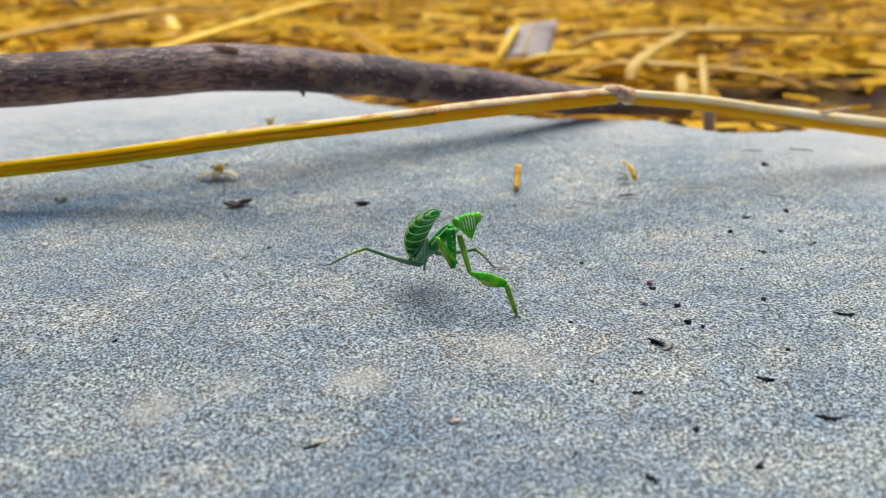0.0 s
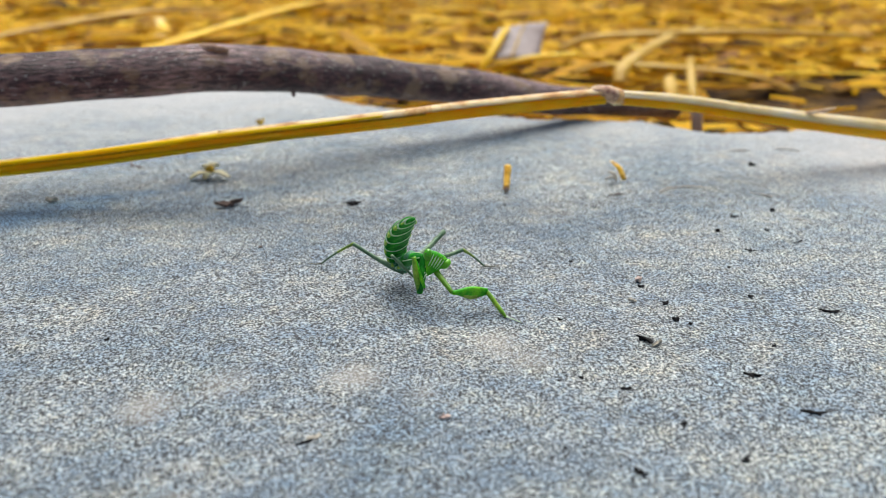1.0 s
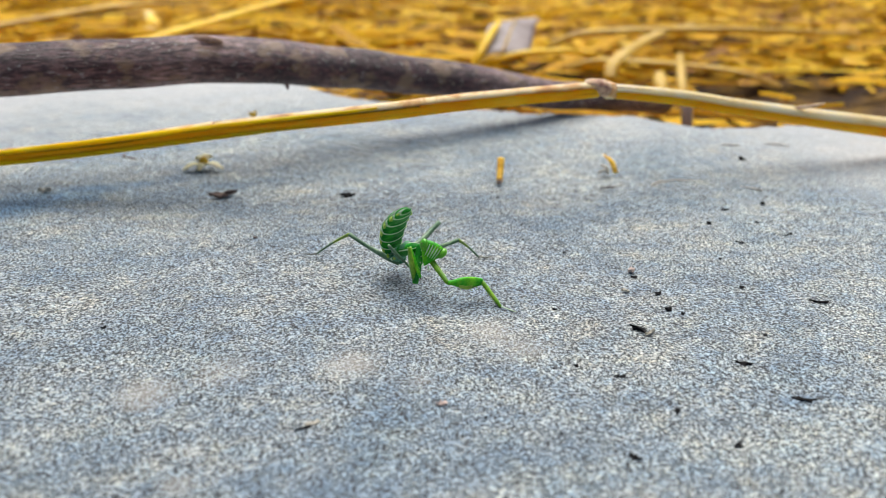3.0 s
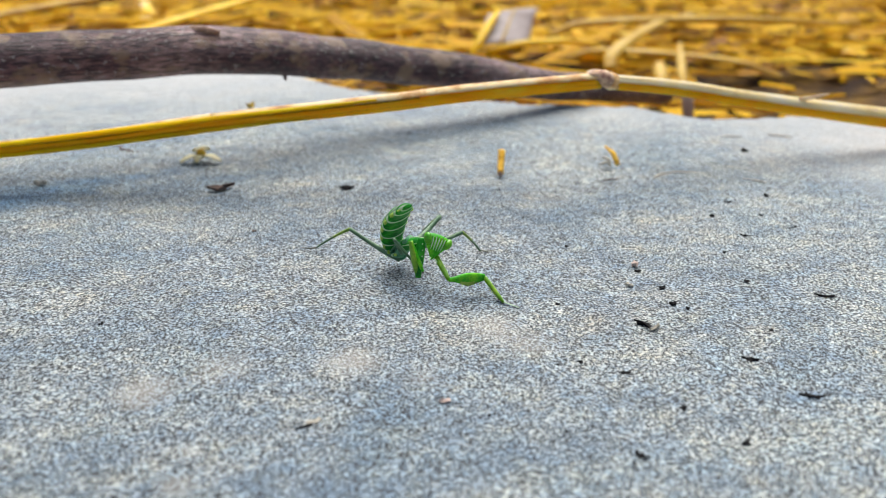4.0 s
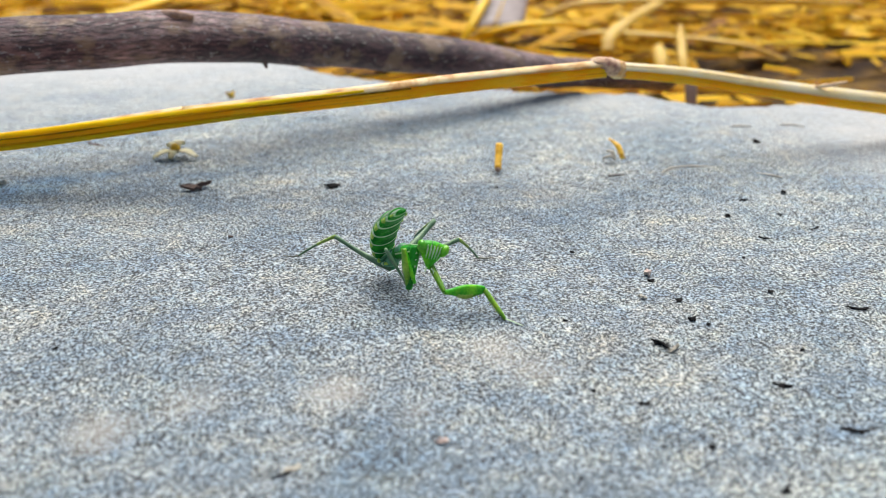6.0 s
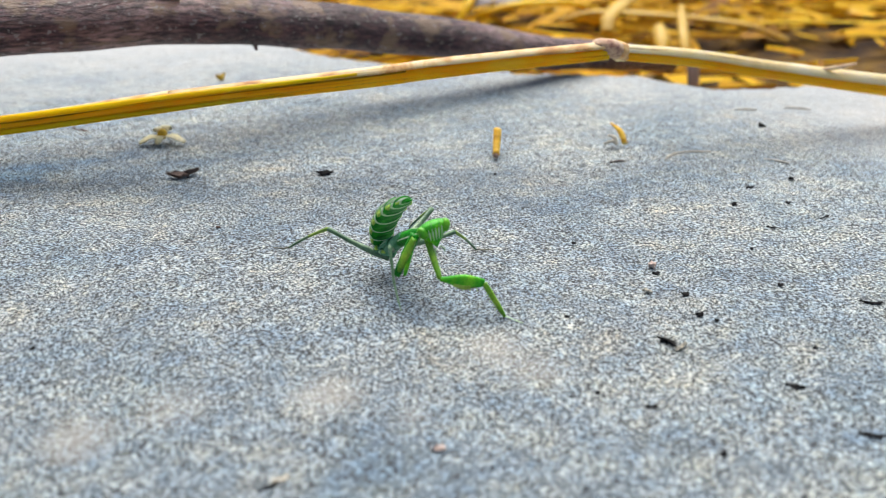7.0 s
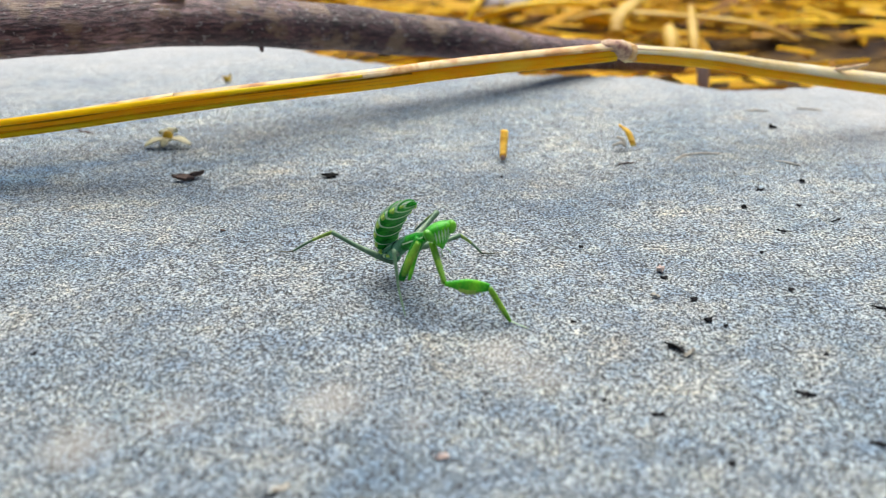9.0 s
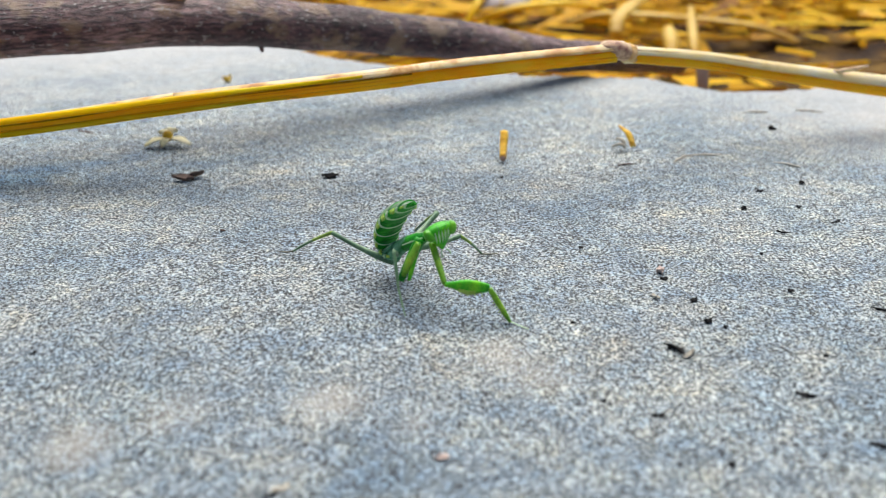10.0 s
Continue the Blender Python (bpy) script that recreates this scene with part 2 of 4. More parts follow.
M_EARTH = simple("dark_earth", [(0.34, (0.040, 0.022, 0.013)), (0.5, (0.11, 0.060, 0.016)), (0.68, (0.36, 0.20, 0.018))], 45, 0.9, 0.2, 0.003, None, 300)
M_CHIP = simple("black_chip", [(0.3, (0.006, 0.006, 0.007)), (0.6, (0.016, 0.015, 0.015)), (0.8, (0.05, 0.045, 0.04))], 900, 0.85, 0.15, 0.0001)
M_BROWN = simple("brown_flake", [(0.3, (0.07, 0.045, 0.035)), (0.6, (0.17, 0.11, 0.085)), (0.8, (0.30, 0.22, 0.17))], 500, 0.7, 0.3, 0.0001)
M_ARM = simple("arm_green", [(0.3, (0.09, 0.26, 0.008)), (0.5, (0.17, 0.40, 0.014)), (0.7, (0.32, 0.52, 0.03))], 500, 0.36, 0.5, 0.00004, None, 3000, 0.1)
M_TAN = simple("tan_husk", [(0.3, (0.40, 0.36, 0.28)), (0.6, (0.56, 0.52, 0.43)), (0.8, (0.68, 0.65, 0.56))], 500, 0.7, 0.3, 0.0001)
M_PINK = simple("pinkish_grain", [(0.3, (0.50, 0.38, 0.32)), (0.7, (0.72, 0.58, 0.51))], 700, 0.7, 0.3, 0.0001)
M_PETAL = simple("dry_petal", [(0.3, (0.74, 0.66, 0.32)), (0.6, (0.86, 0.80, 0.50)), (0.8, (0.90, 0.85, 0.66))], 350, 0.65, 0.3, 0.0001)
M_CORE = simple("yellow_core", [(0.3, (0.55, 0.32, 0.02)), (0.7, (0.80, 0.55, 0.05))], 500, 0.7, 0.3, 0.0001)
M_PALE = simple("pale_leaf", [(0.3, (0.24, 0.18, 0.16)), (0.6, (0.34, 0.27, 0.25)), (0.8, (0.43, 0.36, 0.33))], 60, 0.5, 0.4, 0.0003)

M_GREEN = simple("leaf_green", [(0.3, (0.004, 0.11, 0.008)), (0.5, (0.012, 0.29, 0.014)), (0.7, (0.06, 0.48, 0.03))], 420, 0.42, 0.32, 0.00009, None, 4000, 0.15)
M_BRIGHT = simple("bright_green", [(0.3, (0.014, 0.26, 0.005)), (0.5, (0.06, 0.50, 0.010)), (0.7, (0.24, 0.70, 0.02))], 380, 0.40, 0.32, 0.00008, None, 4000, 0.15)
M_BLUEGREEN = simple("blue_green", [(0.3, (0.05, 0.20, 0.09)), (0.5, (0.11, 0.35, 0.17)), (0.7, (0.21, 0.48, 0.28))], 450, 0.45, 0.32, 0.00009, None, 4000, 0.12)
M_VEIN = simple("pale_vein", [(0.3, (0.46, 0.68, 0.36)), (0.7, (0.72, 0.86, 0.58))], 500, 0.45, 0.4, 0.00002)
M_YELLOW = simple("yellow_green", [(0.3, (0.30, 0.50, 0.04)), (0.7, (0.52, 0.70, 0.12))], 500, 0.4, 0.4, 0.00002)
M_LEG = simple("leg_green", [(0.3, (0.07, 0.15, 0.08)), (0.5, (0.13, 0.24, 0.125)), (0.7, (0.24, 0.36, 0.20))], 300, 0.42, 0.4, 0.00003)
M_LEGTIP = simple("leg_olive", [(0.3, (0.13, 0.24, 0.03)), (0.5, (0.24, 0.38, 0.05)), (0.7, (0.38, 0.50, 0.10))], 400, 0.45, 0.4, 0.00003)
M_FOOT = simple("foot_grey", [(0.3, (0.12, 0.12, 0.09)), (0.7, (0.28, 0.27, 0.20))], 900, 0.6, 0.3, 0.00002)
M_EYE = simple("eye_green", [(0.3, (0.05, 0.36, 0.008)), (0.7, (0.20, 0.58, 0.02))], 600, 0.28, 0.5)
M_CLAW = simple("dark_claw", [(0.3, (0.03, 0.02, 0.015)), (0.7, (0.10, 0.06, 0.03))], 900, 0.35, 0.5)


# ---------------------------------------------------------------- mesh helpers
def thing(name, at, label, category, group=""):
    """An Empty at the base of a thing, which parents its parts."""
    ob = tagged(new(name), label, category, group)
    ob.location = at
    return ob


def finish(name, bm, mats, parent=None, label="", smooth=True, own=False):
    """Links a bmesh. Parts are drawn in world places and moved into their thing's space, unless they have their own."""
    me = bpy.data.meshes.new(name)
    if parent and not own:
        root = parent.parent or parent
        bmesh.ops.translate(bm, vec=-root.location, verts=bm.verts)
    bm.normal_update()
    bm.to_mesh(me)
    bm.free()
    for m in (mats if isinstance(mats, (list, tuple)) else [mats]):
        me.materials.append(m)
    if smooth:
        me.shade_smooth()
    ob = new(name, me)
    if parent:
        ob.parent = parent
    if label:
        tagged(ob, label)
    return ob


def part(name, bm, material, parent, label="", smooth=True, own=False):
    return finish(name, bm, material, parent, label, smooth, own)


def catmull(pts, n):
    """n points along a smooth curve through pts."""
    P = [Vector(p) for p in pts]
    P = [P[0] * 2 - P[1]] + P + [P[-1] * 2 - P[-2]]
    out = []
    k = len(P) - 3
    for i in range(n):
        s = i / (n - 1) * k
        j = min(int(s), k - 1)
        f = s - j
        a, b, c, d = P[j:j + 4]
        out.append(0.5 * ((2 * b) + (c - a) * f + (2 * a - 5 * b + 4 * c - d) * f * f + (3 * b - a - 3 * c + d) * f ** 3))
    return out


def along(vals, n):
    """A list of numbers stretched smoothly to n values."""
    return [float(v) for v in np.interp(np.linspace(0, 1, n), np.linspace(0, 1, len(vals)), vals)]


def sweep(bm, pts, ra, rb=None, up=(0, 0, 1), n=10, shape=None, mat=0, caps=True, rings=None):
    """An elliptical tube along pts: ra sideways, rb along the up direction. shape(i, angle) scales the radius."""
    rb = rb or ra
    up = Vector(up)
    loops = []
    lay = bm.verts.layers.float_vector.get("lie") or bm.verts.layers.float_vector.new("lie")
    gone = 0.0
    for i, p in enumerate(pts):
        p = Vector(p)
        gone += (p - Vector(pts[i - 1])).length if i else 0.0
        d = (Vector(pts[min(i + 1, len(pts) - 1)]) - Vector(pts[max(i - 1, 0)])).normalized()
        side = d.cross(up)
        if side.length < 1e-6:
            side = d.cross(Vector((0.3, 0.9, 0.1)))
        side.normalize()
        u = side.cross(d)
        loop = []
        for k in range(n):
            a = 2 * math.pi * k / n
            s = shape(i, a) if shape else 1.0
            v = bm.verts.new(p + side * (math.cos(a) * ra[i] * s) + u * (math.sin(a) * rb[i] * s))
            v[lay] = (gone, math.cos(a) * ra[i], math.sin(a) * rb[i])
            loop.append(v)
        loops.append(loop)
    for i in range(len(loops) - 1):
        for k in range(n):
            f = bm.faces.new((loops[i][k], loops[i][(k + 1) % n], loops[i + 1][(k + 1) % n], loops[i + 1][k]))
            f.material_index = mat if rings is None else rings(i, k)
            f.smooth = True
    if caps:
        for loop, rev in ((loops[0], True), (loops[-1], False)):
            f = bm.faces.new(loop[::-1] if rev else loop)
            f.material_index = mat
    return loops


def ball(bm, c, r, stretch=(1, 1, 1), mat=0, u=10, v=7):
    res = bmesh.ops.create_uvsphere(bm, u_segments=u, v_segments=v, radius=1.0)
    for w in res["verts"]:
        w.co = Vector((w.co.x * r * stretch[0], w.co.y * r * stretch[1], w.co.z * r * stretch[2])) + Vector(c)
    for f in {f for w in res["verts"] for f in w.link_faces}:
        f.material_index, f.smooth = mat, True


@functools.lru_cache(None)
def noise_table(seed):
    return np.random.RandomState(seed).uniform(-1, 1, (257, 257))


def value_noise(x, y, cell, seed):
    """Smooth noise of about -1 to 1 over arrays of places."""
    r = noise_table(seed)
    gx, gy = x / cell, y / cell
    ix, iy = np.floor(gx).astype(int), np.floor(gy).astype(int)
    fx, fy = gx - ix, gy - iy
    fx, fy = fx * fx * (3 - 2 * fx), fy * fy * (3 - 2 * fy)
    a, b = r[ix % 256, iy % 256], r[(ix + 1) % 256, iy % 256]
    c, d = r[ix % 256, (iy + 1) % 256], r[(ix + 1) % 256, (iy + 1) % 256]
    return (a * (1 - fx) + b * fx) * (1 - fy) + (c * (1 - fx) + d * fx) * fy


# ---------------------------------------------------------------- ground and slab
EDGE_X = (-0.70, -0.15, -0.06, -0.028, 0.0, 0.030, 0.064, 0.0786, 0.0895, 0.112, 0.134, 0.20, 0.70)
EDGE_Y = (0.34, 0.262, 0.205, 0.168, 0.155, 0.147, 0.145, 0.131, 0.1275, 0.1315, 0.1285, 0.135, 0.16)


def slab_edge(x):
    return np.interp(x, EDGE_X, EDGE_Y) + 0.0011 * value_noise(x, x * 0, 0.004, 5) + 0.0006 * value_noise(x, x * 0, 0.0013, 6)


def grid_object(name, xs, V, Z, mat):
    nx, ny = V.shape
    X = np.repeat(np.asarray(xs)[:, None], ny, 1) if np.ndim(xs) == 1 else xs
    co = np.stack([X, V, Z], -1).reshape(-1, 3)
    i = np.arange(nx * ny).reshape(nx, ny)
    faces = np.stack([i[:-1, :-1], i[1:, :-1], i[1:, 1:], i[:-1, 1:]], -1).reshape(-1, 4)
    me = bpy.data.meshes.new(name)
    me.from_pydata(co.tolist(), [], faces.tolist())
    me.materials.append(mat)
    me.shade_smooth()
    return new(name, me)


def build_slab():
    xs = np.concatenate([np.linspace(-0.70, -0.15, 14)[:-1], np.arange(-0.15, -0.080, 0.0008), np.arange(-0.080, 0.0800, 0.00034), np.arange(0.080, 0.16, 0.0008), np.linspace(0.16, 0.70, 14)])
    rows = np.concatenate([np.linspace(0, 0.50, 12)[:-1], np.linspace(0.50, 0.80, 360)[:-1], np.linspace(0.80, 0.97, 130)[:-1], np.linspace(0.97, 1.0, 40)])
    edge = slab_edge(xs)
    front = -0.60
    mid = -0.060
    V = np.empty((len(xs), len(rows)))
    for j, r in enumerate(rows):
        V[:, j] = front + (mid - front) * r / 0.5 if r < 0.5 else mid + (edge - mid) * (r - 0.5) / 0.5
    X = np.repeat(xs[:, None], len(rows), 1)
    Z = 0.00011 * value_noise(X, V, 0.00055, 4) + 0.00011 * value_noise(X, V, 0.0011, 1) + 0.00012 * value_noise(X, V, 0.0031, 2) + 0.00030 * value_noise(X, V, 0.021, 3)
    Z = Z - 0.00012
    # worn, rounded back edge, then the broken side and the underside
    gap = edge[:, None] - V
    Z = Z - 0.0022 * np.clip(1 - gap / 0.006, 0, 1) ** 2
    skirt_v, skirt_z = [], []
    for d, z in ((0.0003, -0.005), (-0.0004, -0.010), (0.0008, -0.016), (-0.001, -0.024), (-0.02, -0.026)):
        skirt_v.append(edge + d + 0.0006 * value_noise(xs, xs * 0 + z * 50, 0.004, 9))
        skirt_z.append(np.full(len(xs), z))
    V = np.concatenate([V] + [s[:, None] for s in skirt_v], 1)
    Z = np.concatenate([Z] + [s[:, None] for s in skirt_z], 1)
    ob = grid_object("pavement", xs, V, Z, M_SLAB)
    return tagged(ob, "rough grey cement slab with sandy grains and a broken edge", "slab", kind="structure")


slab = build_slab()


def litter_height(x, y):
    return -0.021 + 0.004 * value_noise(x, y, 0.03, 21) + 0.006 * value_noise(x, y, 0.12, 22)


def build_ground():
    a = np.concatenate([np.geomspace(60, 0.75, 18), np.linspace(0.7, 0.0, 60)])
    xs = np.concatenate([-a, a[::-1][1:]])
    ys = np.concatenate([-np.geomspace(60, 0.3, 16), np.linspace(-0.2, 1.2, 110), np.geomspace(1.3, 60, 18)])
    X, Y = np.meshgrid(xs, ys, indexing="ij")
    Z = litter_height(X, Y) - 0.006
    Z = np.where(Y < slab_edge(X) - 0.004, np.minimum(Z, -0.027), Z)
    ob = grid_object("ground", X, Y, Z, M_EARTH)
    return tagged(ob, "dark brown earth under scattered dry straw", "ground", kind="structure")


ground = build_ground()


# ---------------------------------------------------------------- straw litter behind the slab
def blade(bm, p, ang, length, width, thick, bend, lift, k=5):
    """One dry straw: a flattened, slightly bent strip with a ridge."""
    d = Vector((math.cos(ang), math.sin(ang), 0))
    s = Vector((-d.y, d.x, 0))
    pts = []
    for i in range(k):
        f = i / (k - 1) - 0.5
        pts.append(Vector(p) + d * (f * length) + s * (bend * (f * f - 0.12) * length) + Vector((0, 0, lift * f * length)))
    loops = []
    for i, q in enumerate(pts):
        w = width * (0.75 + 0.25 * math.sin(math.pi * (i + 0.4) / k))
        loops.append([bm.verts.new(q + s * w / 2), bm.verts.new(q + Vector((0, 0, thick))), bm.verts.new(q - s * w / 2), bm.verts.new(q - Vector((0, 0, thick * 0.5)))])
    for i in range(k - 1):
        for j in range(4):
            bm.faces.new((loops[i][j], loops[i][(j + 1) % 4], loops[i + 1][(j + 1) % 4], loops[i + 1][j]))
    bm.faces.new(loops[0][::-1])
    bm.faces.new(loops[-1])


def build_litter():
    rnd = random.Random(7)
    bm = bmesh.new()

    def put(L, width, thick, spread, up, wide=False):
        if wide:
            x, y = rnd.gauss(0, 0.85), rnd.gauss(0.25, 0.85)
        else:
            y = 0.135 + 1.05 * rnd.random() ** 1.6
            x = rnd.uniform(-1, 1) * (0.24 + 0.75 * y)
        ang = rnd.gauss(0.05, spread) if rnd.random() < 0.75 else rnd.uniform(0, math.pi)
        reach = L / 2 + width
        e = float(slab_edge(np.array([x]))[0])
        if abs(x) < 0.70 + reach and -0.60 - reach < y and y - abs(math.sin(ang)) * L / 2 < e + 0.004 + width * 0.5:
            return
        if 0.10 < x < 0.32 and y < 0.30 and rnd.random() < 0.82:
            return
        z = float(litter_height(np.array([x]), np.array([y]))[0]) + rnd.uniform(-0.004, up)
        blade(bm, (x, y, z), ang, L, width, thick, rnd.gauss(0, 0.14), rnd.gauss(0, 0.07))
    for _ in range(1700):
        put(rnd.choice((0.012, 0.02, 0.04, 0.07, 0.12)) * rnd.uniform(0.7, 1.4), rnd.uniform(0.0012, 0.0040), rnd.uniform(0.0005, 0.0016), 0.5, 0.010)
    for _ in range(750):
        put(rnd.uniform(0.012, 0.06), rnd.uniform(0.005, 0.016), rnd.uniform(0.0006, 0.0024), 0.8, 0.007)
    for _ in range(3200):
        put(rnd.uniform(0.006, 0.022), rnd.uniform(0.0012, 0.0045), rnd.uniform(0.0005, 0.0018), 1.5, 0.012)
    for _ in range(6000):
        put(rnd.uniform(0.02, 0.13), rnd.uniform(0.0015, 0.010), rnd.uniform(0.0005, 0.002), 0.8, 0.008, True)
    return tagged(finish("straw_litter", bm, M_LITTER, smooth=False), "golden and brown dry straw scattered over the earth", "straw", kind="stuff")


litter = build_litter()


# ---------------------------------------------------------------- the dark stick
def build_stick():
    top = thing("stick", (0.064, 0.154, -0.002), "dark brown bent stick with peeling bark", "stick")
    line = [(-0.290, 0.040, 0.0055), (-0.225, 0.052, 0.0135), (-0.150, 0.062, 0.0215), (-0.090, 0.0735, 0.0252), (-0.054, 0.0865, 0.0252), (-0.022, 0.1045, 0.0205), (0.010, 0.1215, 0.0140), (0.036, 0.1360, 0.0075), (0.066, 0.1560, 0.0015), (0.085, 0.1690, -0.0030)]
    n = 120
    pts = catmull(line, n)
    rad = along((0.0058, 0.0060, 0.0060, 0.0059, 0.0057, 0.0054, 0.0050, 0.0046, 0.0040, 0.0034), n)
    pts = [p + Vector((0, 0.0005 * noise.noise(p * 60), 0.0005 * noise.noise(p * 60 + Vector((5, 1, 2))))) for p in pts]

    def shape(i, a):
        q = Vector((i * 0.09, math.cos(a) * 2.2, math.sin(a) * 2.2))
        return 1 + 0.035 * noise.noise(q) + 0.03 * noise.noise(Vector((i * 0.35, math.cos(a) * 7, math.sin(a) * 7)))
    bm = bmesh.new()
    sweep(bm, pts, rad, n=40, shape=shape)
    part("bark", bm, M_BARK, top)
    # a cut side shoot on the upper side
    bm = bmesh.new()
    sweep(bm, [(-0.0580, 0.0850, 0.0290), (-0.0550, 0.0845, 0.0303), (-0.0525, 0.0840, 0.0306), (-0.0490, 0.0845, 0.0300)], (0.0016, 0.0013, 0.0010, 0.0005), n=10)
    part("knot", bm, M_SCAR, top, "brown scarred knot")
    bm = bmesh.new()
    sweep(bm, [(-0.0362, 0.0962, 0.0190), (-0.0361, 0.0956, 0.0176), (-0.0358, 0.0952, 0.0166)], (0.0010, 0.0006, 0.0003), up=(0, 1, 0), n=7)
    part("thorn", bm, M_BARK, top, "short dark thorn")
    return top


stick = build_stick()


# ---------------------------------------------------------------- the golden stalk, bent at its node
def build_stalk():
    top = thing("straw_stalk", (-0.168, 0.050, 0.0), "golden ribbed straw stalk bent at a pale node", "stalk")

    def ribs(seed, wide):
        def shape(i, a):
            groove = 0.20 * math.exp(-((a - 2.72) / 0.09) ** 2) + 0.15 * math.exp(-((a - 3.52) / 0.09) ** 2)
            return 1 - groove * wide + 0.04 * math.cos(9 * a + seed) + 0.03 * math.cos(16 * a + 2 * seed) + 0.03 * noise.noise(Vector((i * 0.15, math.cos(a), math.sin(a) + seed)))
        return shape
    left = [(0.0385, 0.0665, 0.0229), (0.0083, 0.0641, 0.0203), (-0.0107, 0.0625, 0.0182), (-0.0466, 0.0596, 0.0147), (-0.0720, 0.0576, 0.0114), (-0.0955, 0.0556, 0.0093), (-0.1700, 0.0500, 0.0013)]
    n = 90
    bm = bmesh.new()
    sweep(bm, catmull(left, n), along((0.0018, 0.0019, 0.0019, 0.0018, 0.0017, 0.0016, 0.0015), n), along((0.0017, 0.0018, 0.0018, 0.0017, 0.0015, 0.0013, 0.0012), n), n=60, shape=ribs(0.4, 1), rings=lambda i, k: 1 if i > 22 and k in (25, 26, 33) else 0)
    part("sheathed_culm", bm, [M_STALK, M_SEAM], top)

    def sheath(line, radii, n, a0, a1, mat, label):
        """The dry leaf sheath, a thin shell on the upper side of the culm."""
        bm = bmesh.new()
        lay = bm.verts.layers.float_vector.new("lie")
        pts, rr, m = catmull(line, n), along(radii, n), 12
        step = (pts[-1] - pts[0]).length / n
        rows_o, rows_i = [], []
        for i, p in enumerate(pts):
            d = (pts[min(i + 1, n - 1)] - pts[max(i - 1, 0)]).normalized()
            side = d.cross(Vector((0, 0, 1))).normalized()
            u = side.cross(d)
            ro, ri = [], []
            for k in range(m + 1):
                a = radians(a0 + (a1 - a0) * k / m + 6 * noise.noise(Vector((i * 0.12, k * 0.02, 3))))
                r = rr[i] * (1.07 + 0.03 * noise.noise(Vector((i * 0.2, k * 0.5, 1))))
                ro.append(bm.verts.new(p + (side * math.cos(a) + u * math.sin(a)) * r))
                ri.append(bm.verts.new(p + (side * math.cos(a) + u * math.sin(a)) * (r - 0.00022)))
                for v in (ro[-1], ri[-1]):
                    v[lay] = (i * step + 0.31, math.cos(a) * r, math.sin(a) * r)
            rows_o.append(ro)
            rows_i.append(ri)
        for i in range(n - 1):
            for k in range(m):
                bm.faces.new((rows_o[i][k], rows_o[i + 1][k], rows_o[i + 1][k + 1], rows_o[i][k + 1]))
                bm.faces.new((rows_i[i][k + 1], rows_i[i + 1][k + 1], rows_i[i + 1][k], rows_i[i][k]))
            bm.faces.new((rows_o[i][0], rows_i[i][0], rows_i[i + 1][0], rows_o[i + 1][0]))
            bm.faces.new((rows_o[i + 1][m], rows_i[i + 1][m], rows_i[i][m], rows_o[i][m]))
        for i, flip in ((0, False), (n - 1, True)):
            for k in range(m):
                q = (rows_o[i][k], rows_o[i][k + 1], rows_i[i][k + 1], rows_i[i][k])
                bm.faces.new(q[::-1] if flip else q)
        part("leaf_sheath", bm, mat, top, label)
    sheath(left[:4], (0.0018, 0.0019, 0.0019, 0.0018), 50, 60, 150, M_SHEATH, "pinkish beige dry leaf sheath with brown blotches")
    sheath(left[3:-1], (0.0018, 0.0016, 0.0014), 40, 60, 118, M_SHEATH, "pinkish beige dry leaf sheath with brown blotches")
    right = [(0.0405, 0.0672, 0.0226), (0.0610, 0.0785, 0.0187), (0.0765, 0.0825, 0.01575), (0.0925, 0.0865, 0.0129), (0.1220, 0.0930, 0.0081), (0.1600, 0.1020, 0.0027)]
    bm = bmesh.new()
    sweep(bm, catmull(right, 60), along((0.0016, 0.0018, 0.0019, 0.0021, 0.0025, 0.0025), 60), n=40, shape=ribs(1.7, 0.4))
    part("culm", bm, M_STALK, top)
    sheath(right, (0.0016, 0.0018, 0.0019, 0.0021, 0.0025, 0.0025), 60, 8, 140, M_CLEAN, "smooth pale beige dry leaf sheath")
    # the node: a bent, swollen joint with two ridges and a torn collar
    bm = bmesh.new()
    nn = 44
    bulge = along((0.00150, 0.00168, 0.00174, 0.00164, 0.00182, 0.00190, 0.00172, 0.00176, 0.00164, 0.00155), nn)
    sweep(bm, catmull([(0.0358, 0.0671, 0.0234), (0.0374, 0.0666, 0.0237), (0.0390, 0.0663, 0.0235), (0.0406, 0.0671, 0.0229), (0.0422, 0.0687, 0.0222)], nn), bulge, n=36, shape=lambda i, a: 1 + 0.09 * noise.noise(Vector((i * 0.22, math.cos(a) * 2, math.sin(a) * 2))) + 0.05 * noise.noise(Vector((i * 0.6, math.cos(a) * 5, math.sin(a) * 5))))
    part("node", bm, M_NODE, top, "pinkish brown swollen node")
    bm = bmesh.new()
    sweep(bm, catmull([(0.0404, 0.0669, 0.0230), (0.0413, 0.0677, 0.0226), (0.0424, 0.0688, 0.0221)], 10), along((0.00185, 0.00200, 0.0018), 10), n=24, shape=lambda i, a: 1 + 0.10 * noise.noise(Vector((i * 0.3, math.cos(a) * 3, math.sin(a) * 3 + 7))))
    part("collar", bm, M_SHEATH, top, "torn pale collar of the leaf sheath")
